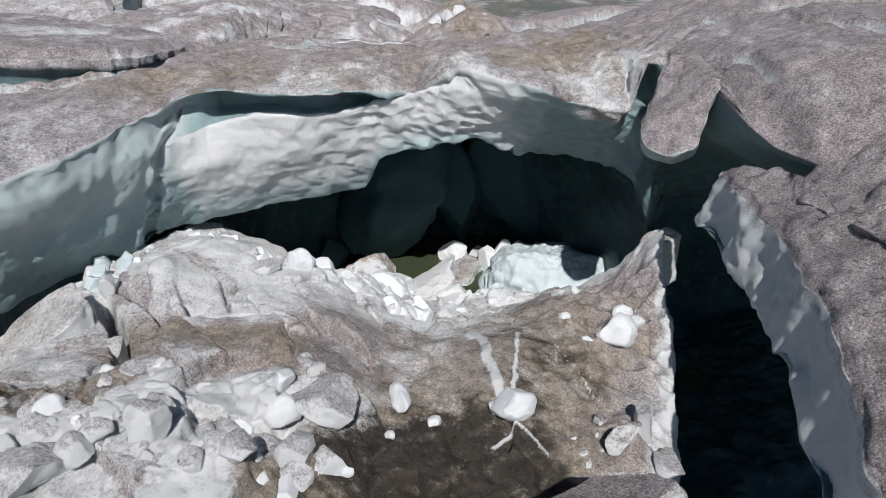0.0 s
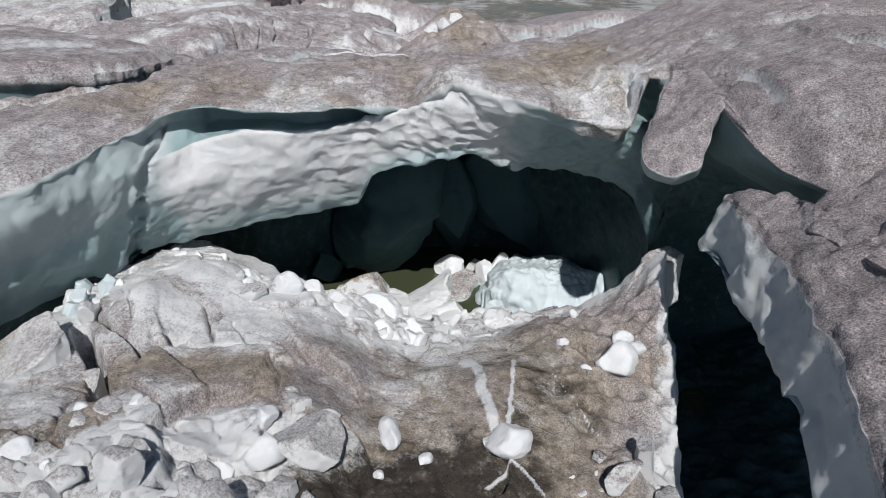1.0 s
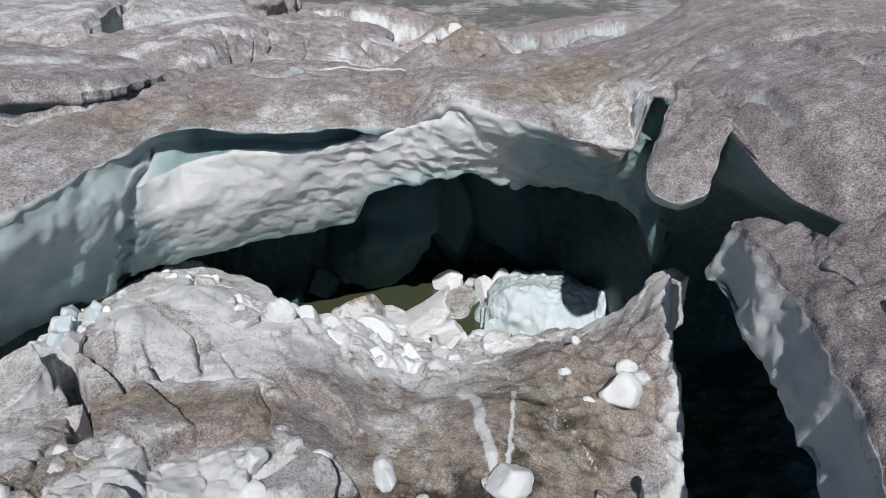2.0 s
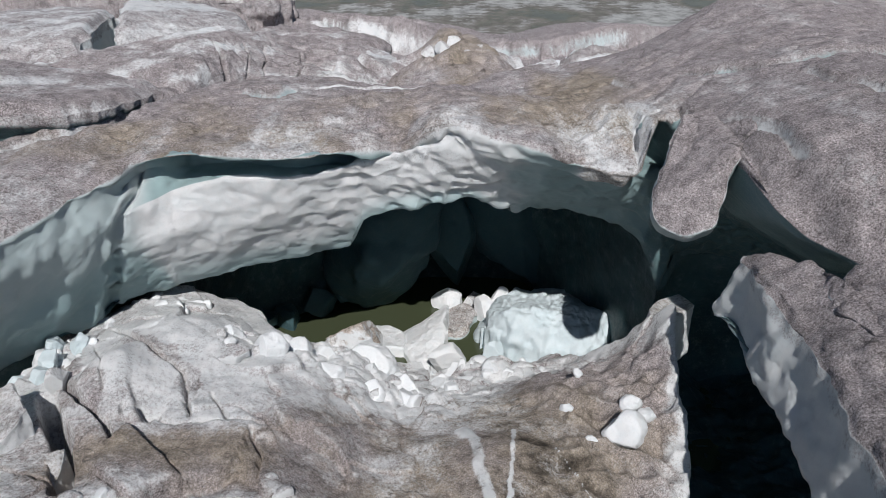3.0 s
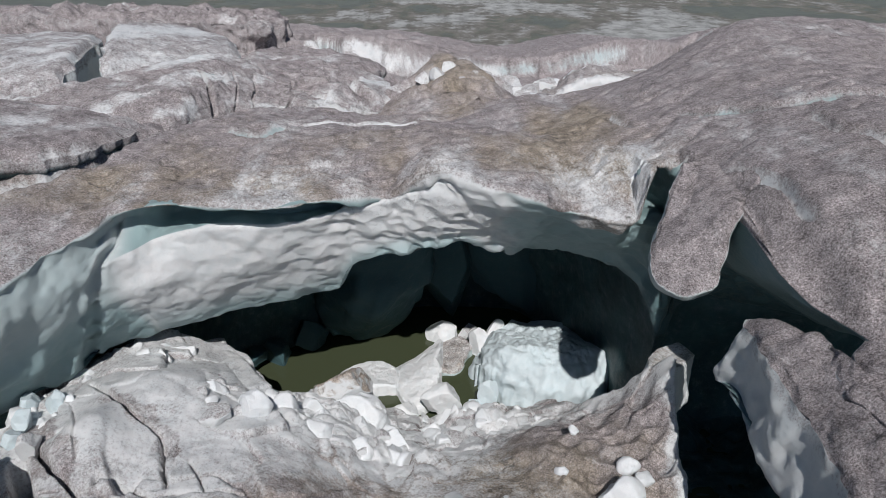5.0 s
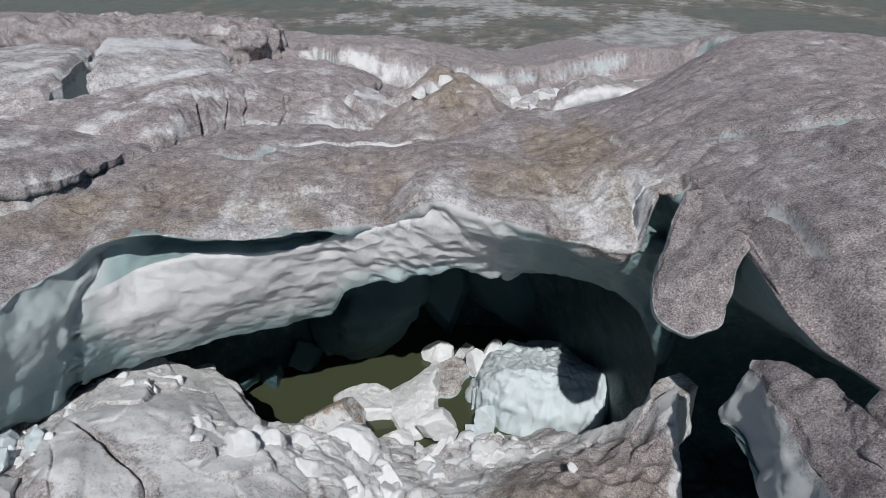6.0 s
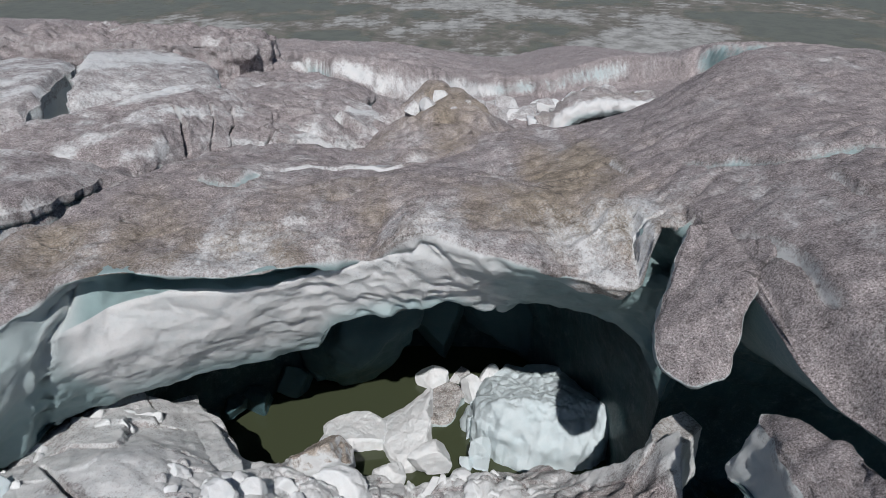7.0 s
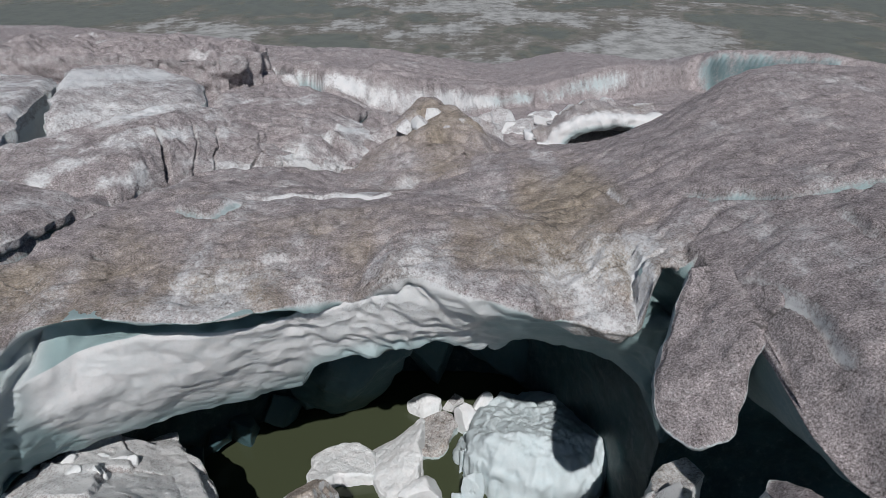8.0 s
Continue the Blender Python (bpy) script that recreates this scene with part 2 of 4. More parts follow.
def rim(x):
    """Edge of the upper surface: how far ahead, and how high."""
    kx = (-40, -14, -12, -10.2, -9.5, -8.9, -8.1, -7.4, -5.9, -3.8, -2.6, -1.0, 0.5, 1.6, 2.9, 3.8, 4.9, 5.42, 5.5, 5.62, 5.8, 6.2, 6.6, 6.85, 6.95, 7.02, 7.57, 7.97, 9.5, 14, 30)
    y = spl(kx, (5, 8.5, 11.5, 15, 16.3, 17.5, 19.2, 20.2, 20.35, 20.4, 20.9, 21.8, 21.5, 21.1, 20.9, 21.2, 21.0, 21.1, 21.3, 21.7, 21.75, 21.85, 21.6, 19.5, 18.56, 16.5, 15.4, 14.4, 13.5, 12, 5), x)
    z = spl(kx, (8, 8, 8, 8.1, 8.2, 8.35, 8.6, 8.9, 9.1, 8.96, 8.95, 8.75, 9.5, 9.27, 9.0, 8.6, 8.42, 8.45, 8.8, 9.5, 9.62, 9.62, 9.25, 9.35, 9.4, 9.11, 8.79, 8.8, 8.9, 9, 8.5), x)
    return y, z


CREVASSES = [  # plan line, half width, depth, rise of the far side, overhang of the far side, clear-ice tint with painted shade
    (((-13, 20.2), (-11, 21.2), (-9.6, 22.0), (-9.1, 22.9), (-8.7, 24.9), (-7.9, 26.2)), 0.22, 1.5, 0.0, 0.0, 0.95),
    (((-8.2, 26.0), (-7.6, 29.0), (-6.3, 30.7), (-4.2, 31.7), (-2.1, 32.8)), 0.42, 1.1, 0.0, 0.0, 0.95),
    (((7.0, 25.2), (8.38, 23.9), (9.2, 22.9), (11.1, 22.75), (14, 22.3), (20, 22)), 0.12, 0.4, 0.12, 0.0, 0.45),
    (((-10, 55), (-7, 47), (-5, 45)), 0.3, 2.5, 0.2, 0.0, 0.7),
    (((6.95, 20.6), (7.2, 20.0), (7.42, 19.6), (7.62, 18.4), (7.68, 17.6), (7.8, 16.8)), 0.07, 0.26, 0.12, 0.0, 0.0),
    (((9.3, 21.8), (9.62, 20.6), (10.0, 20.0), (10.1, 18.8), (10.4, 17.0)), 0.07, 0.24, 0.12, 0.0, 0.0),
    (((5.6, 26.6), (6.1, 25.6), (6.0, 24.6)), 0.07, 0.2, 0.1, 0.0, 0.0),
    (((0.35, 21.7), (0.5, 23.5), (0.53, 25.2), (0.2, 27)), 0.03, 0.12, 0.0, 0.0, 0.0),
    (((-0.6, 22.4), (-0.5, 24.0), (-0.8, 26)), 0.03, 0.1, 0.0, 0.0, 0.0),
    (((-6.0, 25.5), (-4.8, 25.0), (-4.2, 26.2)), 0.07, 0.3, 0.15, 0.1, 0.3),
    (((-4.0, 26.4), (-2.0, 26.9), (0.5, 27.2)), 0.05, 0.15, 0.12, 0.05, 0.0),
    (((-7.2, 22.9), (-6.8, 23.1)), 0.14, 0.4, 0.0, 0.0, 0.4),
]


def shelf_edge(x):
    return spl((-10, -7, -4, -1, 2, 5, 8, 12, 16, 22, 30), (44, 45.3, 46, 47, 49.5, 52.5, 54.5, 57, 60, 66, 74), x)


def bowl_edge(x):
    return spl((19, 22, 26, 29, 32, 36, 42), (64, 62, 59, 55, 49, 41, 33), x)


def body(x, y):
    """The broad form of the glacier: arch, right mound, broken trough, far shelf and bowl."""
    fall = step(34, 26.5, y - 0.9 * (np.clip(x, 4, 24) - 6)) * step(47, 38, y)
    h = 9.05 + 2.05 * step(3.0, 11.5, x) * fall
    h = h + 0.25 * step(21.5, 24, y) * step(2, -6, x) - 0.75 * step(25.5, 30.5, y) * step(4, 0, x) * step(46, 36, y)
    h = h + 0.4 * bump(x, y, 0.5, 25.0, 3.0, 2.4) + 0.45 * bump(x, y, 15.5, 32.5, 4, 4) + 0.4 * bump(x, y, 11.5, 31.5, 3, 4) - 1.3 * step(17, 24, x) * step(27, 33, y) - 0.35 * bump(x, y, 6.85, 19.0, 0.45, 2.2)
    right = step(-8, 1, x)
    slope = np.minimum(0.3 * np.maximum(y - 32 - 0.25 * np.clip(x - 6, 0, 6), 0), 3.35) + 0.06 * np.maximum(y - 46.3, 0)
    h = h - right * slope - (1 - right) * 0.03 * np.maximum(y - 34, 0)
    h = h - 0.2 * bump(x, y, -6.9, 29.4, 2.4, 1.7, 25) - 0.1 * bump(x, y, -2.5, 32.5, 4, 1.6) - 0.2 * bump(x, y, -2, 38.5, 3, 3)
    plateau = spl((-40, -24, -15, -5, 1, 6, 13, 22, 40), (11, 10.4, 9.4, 9.05, 8.25, 7.55, 8.7, 8.0, 8.0), x) - 0.13 * (y - 46)
    e = shelf_edge(x)
    on = step(e - 0.25, e + 0.45, y)
    h = h + (plateau - h) * on
    w = bowl_edge(x)
    lip = step(w - 0.3, w + 1.4, y) * step(18.5, 22, x)
    h = h + (7.5 + 0.1 * (x - 22) - 0.25 * (y - w) - h) * lip
    r = np.hypot((x - 0.7 - 0.12 * (y - 37)) / 3.3, (y - 37.0) / 5.0)
    h = h + 2.75 * np.maximum(1 - r, 0) ** 0.9
    return h - 7.5 * step(80.5, 83, y), np.maximum(step(0.02, 0.4, on) * step(0.98, 0.6, on) * step(-7.5, -6.5, x) * step(17, 11, x), 0.2 * step(0.02, 0.4, lip) * step(0.98, 0.6, lip))


def top(x, y):
    """Height of the glacier's upper surface, without its fine relief."""
    h, _ = body(x, y)
    ry, rz = rim(x)
    d = np.maximum(y - ry, 0)
    wide = 2.6 - 1.5 * np.exp(-((x - 4.8) / 1.3) ** 2) - 0.9 * step(6.7, 7.3, x) - 1.7 * step(5.55, 5.8, x) * step(7.1, 6.9, x)
    return h + (rz - body(x, ry)[0]) * np.exp(-(d / wide) ** 1.5) - 0.07 * np.exp(-d / 0.15)


def front_curves(x):
    """Rows of the overhanging front below the edge, from the notch to the cave's floor: (y, z) for each x."""
    ry, rz = rim(x)
    open_ = step(-8.0, -7.8, x) * (0.4 + 0.6 * step(-7.0, -6.5, x)) * step(0.4, -1.2, x)      # the melt notch under the edge
    hole = step(5.5, 5.6, x) * step(6.8, 6.6, x)
    left = step(-7.75, -8.0, x)
    n1 = (ry + 0.25 - 0.2 * left + 1.35 * open_ + 0.2 * hole, rz - 0.12 - 0.12 * open_ - 0.1 * hole)
    n2 = (ry + 0.3 - 0.2 * left + 1.45 * open_ + 1.1 * hole, rz - 0.25 - 0.65 * open_ - 1.3 * hole)
    ay = spl((-14, -12, -9.5, -7.8, -7.3, -6.7, -5.1, -4.0, -1.6, 0.0, 1.2, 3.6, 5.0, 5.7, 6.3, 6.9, 7.2, 9, 14), (8.6, 11.8, 16.4, 19.56, 20.3, 20.85, 21.05, 21.25, 21.75, 21.7, 21.4, 21.5, 21.5, 21.8, 21.9, 20, 18.2, 16.6, 13), x)
    az = spl((-14, -9.5, -7.8, -7.3, -6.7, -5.1, -4.0, -1.6, 0.0, 1.2, 3.6, 5.0, 5.7, 6.3, 6.9, 7.2, 9, 14), (7.4, 7.5, 7.65, 7.7, 7.9, 8.2, 8.1, 8.45, 8.86, 8.8, 8.1, 7.9, 8.05, 8.0, 8.5, 8.3, 7.6, 7.4), x)
    my = spl((-14, -12, -9.4, -8.2, -7.5, -6.8, -5.8, -4.2, -3.1, -1.7, -0.3, 1.4, 3.6, 5.0, 6.2, 7.2, 9, 14), (10, 13.1, 17.8, 19.6, 20.2, 20.6, 21.3, 21.8, 22.2, 22.1, 22.0, 22.3, 23.0, 22.6, 22.2, 22.3, 21.6, 18), x)
    mz = spl((-14, -9.4, -8.2, -6.8, -5.8, -4.2, -3.1, -1.7, -0.3, 1.4, 3.6, 5.0, 6.2, 7.2, 9, 14), (6.3, 6.3, 6.4, 6.9, 6.75, 6.75, 6.9, 7.55, 7.9, 7.7, 7.1, 6.9, 7.3, 7.0, 6.4, 6), x)
    ly = spl((-14, -12, -9.3, -8.5, -7.6, -6.0, -4.3, -2.7, -2.0, 0.0, 1.1, 2.0, 3.6, 5.2, 6.2, 6.8, 7.5, 9, 14), (11.8, 15.3, 20.1, 21.4, 22.1, 22.8, 23.3, 23.8, 22.6, 22.6, 22.8, 23.4, 25.0, 24.5, 23.1, 22.5, 23.4, 24, 21), x)
    lz = spl((-14, -9.3, -8.5, -7.6, -6.0, -4.3, -2.7, -2.0, 0.0, 1.1, 2.0, 3.6, 5.2, 6.2, 6.8, 7.5, 9, 14), (4.0, 4.3, 4.4, 4.4, 4.6, 4.7, 4.8, 6.2, 6.9, 7.0, 6.45, 5.85, 5.65, 5.5, 4.0, 4.5, 4.5, 4.5), x)
    by = spl((-14, -12, -10, -8, -6, -3, 0, 3, 5, 6.2, 6.8, 8, 14), (15, 19, 22.5, 26.5, 29.5, 31.8, 33.3, 33, 31, 27, 23.2, 25, 24), x)
    w = step(0.2, 1.4, x) * step(5.7, 5.1, x)
    n1 = (n1[0] + w * (ry + 0.10 * (my - ry) - n1[0]), n1[1] + w * (rz - 0.1 + 0.10 * (mz - rz) - n1[1]))
    n2 = (n2[0] + w * (ry + 0.22 * (my - ry) - n2[0]), n2[1] + w * (rz - 0.1 + 0.25 * (mz - rz) - n2[1]))
    ay, az = ay + w * (ry + 0.45 * (my - ry) - ay), az + w * (rz + 0.5 * (mz - rz) - az)
    cy, cz = ly + 0.35 * (by - ly), lz + 0.5
    ty, tz = by - 0.6, np.minimum(lz + 0.2, 4.6)
    return [(ry, rz - 0.1), n1, n2, (ay, az), (my, mz), (ly, lz), (cy, cz), (ty, tz), (by, tz * 0 + 1.5), (by - 0.2, tz * 0 - 3.0)]


def build_glacier():
    xs = np.concatenate([np.linspace(-26, -13, 60, endpoint=False), np.linspace(-13, 13, 560, endpoint=False), np.linspace(13, 26, 61)])
    ry, rz = rim(xs)
    # the top: rows that spread as they go back
    t = np.linspace(0, 1, 440)[:, None]
    far_rows = 22.8 + 24 * t + (88 - 22.8 - 24) * t ** 3.2 + 0 * ry[None]
    t = np.linspace(0, 1, 140, endpoint=False)[:, None]
    near_rows = ry[None] + (22.8 - ry[None]) * t
    Y = np.concatenate([near_rows, far_rows])[::-1]
    X = xs[None] * (1 + 0.030 * np.maximum(Y - 20, 0))
    # keep the columns at the edge where the edge is
    Z = top(X.ravel(), Y.ravel()).reshape(X.shape)
    up = np.stack([X, Y, Z], -1)
    # the front
    curves = front_curves(xs)
    counts = (10, 22, 18, 46, 56, 36, 40, 44, 24)
    rows = []
    for k, n in enumerate(counts):
        t = np.linspace(0, 1, n, endpoint=False)[:, None]
        (y0, z0), (y1, z1) = curves[k], curves[k + 1]
        rows.append(np.stack([np.broadcast_to(xs, (n, len(xs))), y0 + (y1 - y0) * t, z0 + (z1 - z0) * t], -1))
    low = np.concatenate(rows)
    seg = np.concatenate([k + np.linspace(0, 1, n, endpoint=False) for k, n in enumerate(counts)])
    for _ in range(10):
        low[1:-1] = 0.25 * low[:-2] + 0.5 * low[1:-1] + 0.25 * low[2:]
    P = np.concatenate([up, low])
    N = grid_normals(P)
    flat = P.reshape(-1, 3)
    x, y, z = flat.T
    part = np.zeros(P.shape[:2])
    part[: len(up)] = 1
    part = part.ravel()
    # fine relief
    calm = 1 - 0.35 * part * step(5.0, 7.5, x)
    d = 0.16 * fbm(flat, 3.0, 2, 3) * (1 - 0.6 * part * step(3, 6, x)) + calm * (0.05 * fbm(flat, 0.9, 3, 4) + 0.035 * fbm(flat, 0.45, 3, 9))
    far = step(24, 30, y) * part
    d = d + far * (1 - 0.75 * step(2, 5, x)) * (0.35 * fbm(flat, 5.0, 4, 21) * step(40, 28, y) + 0.3 * fbm(flat, 9.0, 3, 5))
    warp = flat + 0.16 * np.stack([fbm(flat, 0.8, 2, 33), fbm(flat, 0.8, 2, 34), fbm(flat, 0.8, 2, 35)], 1)
    warp = warp * (1, 1.1, 1.12) + np.outer(warp[:, 2] * 0.45, (1, 0, 0))
    mix_ = step(-0.25, 0.25, fbm(flat, 2.2, 2, 36))
    c1 = mix_ * cells(warp, 0.66, 31)[0] + (1 - mix_) * cells(warp * 1.5, 0.66, 32)[0]
    under = np.concatenate([np.zeros((len(up), len(xs))), np.broadcast_to(step(4.05, 4.6, seg)[:, None], (len(seg), len(xs)))]).ravel() * step(-0.5, -3.5, x)
    scal = (1 - part) * step(20, 21, y) * step(4.2, 5.2, z) * step(27, 25, y)
    d = d + scal * 0.33 * (c1 - 0.5) * (0.7 + 0.5 * fbm(flat, 1.8, 3, 37)) * (0.25 + 0.75 * step(-5.8, -1.5, x)) * (1 - 0.75 * under)
    d = d + (1 - part) * step(-7.2, -8.2, x) * 0.12 * fbm(flat * (1, 1, 0.6), 0.7, 3, 38)
    # melt hummocks at the right of the arch's crown
    fx, fj = facets(x + 0.4 * fbm(flat, 1.5, 3, 41), y, 2.4, 42, 0.5)
    block = part * np.clip(bump(x, y, -6, 34, 6, 3.5) + bump(x, y, -14, 36, 8, 7) + 0.7 * bump(x, y, 2, 50, 14, 9), 0, 1) * step(36, 39, y)
    d = d + block * (0.5 * fx - 0.25 * step(0.12, 0.0, fj)) + calm * part * (0.035 * fbm(flat * (1, 0.6, 1), 0.3, 3, 43) + 0.03 * np.abs(fbm(flat * (0.7, 1.0, 1), 1.6, 3, 44)))
    slant = np.stack([0.9 * x + 0.45 * y, 2.4 * (0.9 * y - 0.45 * x), z], 1)
    d = d + calm * part * step(20.5, 22.5, y) * (0.11 * np.abs(fbm(slant, 1.7, 4, 141)) - 0.3 * np.maximum(fbm(slant, 0.8, 3, 142) - 0.5, 0))
    knoll = part * bump(x, y, 0.9, 36.5, 3.0, 4.5)
    kf, kj = facets(x + 0.3 * fbm(flat, 1.2, 3, 143), y, 2.0, 144, 0.7)
    d = d + knoll * (0.6 * kf - 0.15 * step(0.1, 0.0, kj))
    seam, _, _ = to_line(x + 0.06 * fbm(flat, 0.4, 2, 47), z, ((-7.55, 8.3), (-7.75, 7.4), (-8.0, 6.5), (-8.5, 5.4), (-9.0, 4.2)))
    d = d - (1 - part) * 0.2 * step(0.09, 0.02, seam)
    seam_x = spl((3.5, 4.2, 5.4, 6.5, 7.4, 8.2), (-9.3, -9.0, -8.5, -8.0, -7.75, -7.7), z)
    proud = (1 - part) * 0.36 * step(0.06, -0.06, x + 0.06 * fbm(flat, 0.4, 2, 47) - seam_x) * step(-11, -9.5, x)
    hum = part * bump(x, y, 4.5, 23.0, 2.6, 2.2)
    d = d + hum * 0.10 * fbm(flat * (1, 0.15, 0.15), 0.5, 3, 46) + hum * 0.20 * (0.5 - cells(flat, 0.8, 40)[0])
    sign = np.sign((N[: len(up), :, 2]).mean())
    out_ = flat + sign * N.reshape(-1, 3) * d[:, None]
    out_[:, 1] -= proud
    cut = np.zeros(len(x))
    blue = np.zeros(len(x))
    glass_shade = np.zeros(len(x))
    lip = np.zeros(len(x))
    for line, w, deep, rise, over, shown in CREVASSES:
        wob = 0.25 * fbm(flat * (1, 1, 0), 1.8, 2, 50)
        dist, side, along = to_line(x + wob, y + 0.6 * wob, line)
        ends = step(0, 0.12, along) * step(1, 0.88, along) if w < 0.9 else 1
        a = deep * ends * step(w * 1.7, w * 0.6, dist) * part
        cut = np.maximum(cut, a)
        if w < 0.08 and rise > 0.09:
            lip = np.maximum(lip, part * ends * step(0.2, 0.06, dist) * (side > 0))
        blue = np.maximum(blue, step(w * 3, w, dist) * ends * part)
        # inside the cut: blue ice tint, with the crack's shade painted in
        glass_shade = np.maximum(glass_shade, shown * step(0.15, 0.6, a / max(deep, 0.3)))
        out_[:, 2] += part * ends * rise * np.where(side > 0, step(2.6, w, dist), 0)
        out_[:, 1] -= part * ends * over * np.where(side > 0, step(w * 0.4, w * 1.3, dist) * step(1.6, w * 1.3, dist), 0)
    out_[:, 2] -= cut
    Q = out_.reshape(P.shape)
    n = len(up)
    mask = step(23, 26, Q[:n, 1:-1, 1:2])
    for _ in range(3):
        Q[:n, 1:-1] += mask * (0.25 * Q[:n, :-2] - 0.5 * Q[:n, 1:-1] + 0.25 * Q[:n, 2:]) * (0, 0.6, 1)
    # dust and silt lie on top; sheltered walls: clear-ice tint with shade painted in
    g = np.concatenate([np.full((len(up), len(xs)), -1.0), np.broadcast_to(seg[:, None], (len(seg), len(xs)))]).ravel()
    dirt = part * (0.98 - 0.05 * step(27, 31, y) * step(3, -3, x) + 0.15 * step(34, 42, y) - 0.16 * step(24.2, 21.6, y) * step(-8.5, -6, x) * step(5.5, 3, x) - 0.8 * step(0.05, 0.5, cut)) - 0.34 * hum * step(24.4, 22.2, y) - 0.35 * part * bump(x, y, 5.7, 22.9, 1.2, 1.0)
    face = part * body(x, y)[1]
    bowl = bowl_edge(x)
    # the bowl's wall is painted dark to carry its shade
    glass_shade = np.maximum(glass_shade, 0.8 * part * step(20, 21.5, x) * step(bowl - 0.4, bowl, y) * step(bowl + 1.5, bowl + 0.9, y))
    dirt = dirt - 0.8 * part * step(20, 21.5, x) * step(bowl - 0.4, bowl, y) * step(bowl + 1.5, bowl + 0.9, y)
    dirt = dirt - 0.45 * lip - (0.72 + 0.3 * fbm(flat, 1.2, 3, 149)) * face
    glass_shade = np.maximum(glass_shade, 0.3 * face * step(3, 5, x + fbm(flat, 3.0, 2, 148)))
    streak = fbm(flat * (1, 0.35, 1), 0.9, 4, 97)
    dirt = dirt + part * (0.27 * streak + 0.22 * calm * fbm(flat, 3.5, 3, 98)) - 0.25 * part * step(24.5, 21, y) * step(-7, -9, x)
    dirt = dirt + (1 - part) * 0.22 * step(-4, -1.5, x) * step(3, 1.5, x) * step(7.0, 8.6, z) * step(2.9, 3.1, g)
    silt = part * (0.25 * bump(x, y, -1, 26, 9, 8) + 0.28 * bump(x, y, -2, 23, 7, 3.2) + 0.6 * bump(x, y, 4.6, 27.4, 1.5, 2.6) + 0.45 * bump(x, y, -8, 21, 4, 2) + 0.42 * hum + 0.6 * bump(x, y, 0.8, 35, 3, 4)) - 0.1 + 0.15 * part * streak
    flank, _, fa = to_line(x + 0.25 * fbm(flat, 0.7, 3, 146), y, ((-1.4, 26.7), (-0.9, 28.3), (-0.3, 30.3), (0.3, 32.0)))
    dirt = dirt - 0.32 * part * step(0.6, 0.1, flank) * step(0, 0.1, fa) * step(1, 0.8, fa) - 0.3 * knoll * step(0.1, 0.5, fbm(flat, 1.0, 3, 147))
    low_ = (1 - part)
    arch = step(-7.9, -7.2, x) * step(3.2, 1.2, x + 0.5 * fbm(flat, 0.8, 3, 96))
    # notch under the edge: teal ice tint, its shade painted in
    clear_shade = low_ * np.where(g < 3.0, 0.52 * step(-7.9, -7.0, x) * step(0.2, -0.8, x) + 0.2 * step(-7.4, -8.2, x) + 0.45 * step(2.2, 3.4, x), np.where(g < 5.0, 0.0, 1.0))
    # shade along the arch's lower lip, painted as a darker tone
    clear_shade = np.maximum(clear_shade, low_ * arch * 0.4 * step(4.2, 5.0, g))
    # left wall painted darker downward to carry its shade
    clear_shade = np.maximum(clear_shade, low_ * (1 - arch) * np.where(x < 0, 0.3 + 0.28 * step(6.9, 5.0, z), 0.42 + 0.25 * step(4.9, 6.0, x)))
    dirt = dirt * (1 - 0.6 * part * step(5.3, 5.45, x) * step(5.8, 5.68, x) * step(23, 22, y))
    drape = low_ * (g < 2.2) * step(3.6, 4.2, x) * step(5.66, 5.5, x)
    clear_shade = clear_shade * (1 - drape)
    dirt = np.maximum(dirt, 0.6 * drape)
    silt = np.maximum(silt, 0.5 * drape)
    # shaded underside right of the crown, painted darker
    clear_shade = np.maximum(clear_shade, low_ * 0.58 * step(2.2, 3.4, x) * step(6.4, 5.8, x) * (g >= 2.2) * (g < 5))
    clear_shade = np.maximum(clear_shade, low_ * 0.82 * step(6.0, 6.4, x) * (g >= 3.2))
    clear_shade = np.maximum(clear_shade, part * glass_shade)
    # cave walls painted near black to hold the cave's shade
    clear_shade = np.where(g > 5.0, np.maximum(clear_shade, 1.0), clear_shade)
    clear_shade = np.maximum(clear_shade, low_ * 0.7 * step(6.4, 6.8, x))
    clear_shade = np.where((x > 6.5) & (g > 5.0) & (g < 9), np.minimum(clear_shade, 0.86 + 0.14 * step(4.5, 3.0, z)), clear_shade)
    me = grid_mesh("glacier", out_.reshape(P.shape), ICE, sign > 0, dirt=np.clip(dirt, 0, 1), silt=np.clip(silt, 0, 1), clear_shade=np.clip(clear_shade, 0, 1))
    return tagged(new("glacier", me), "grey dust-covered glacier with white scalloped arch over a dark cave", "glacier", kind="structure")


build_glacier()

# ---- the fallen ice in front ----


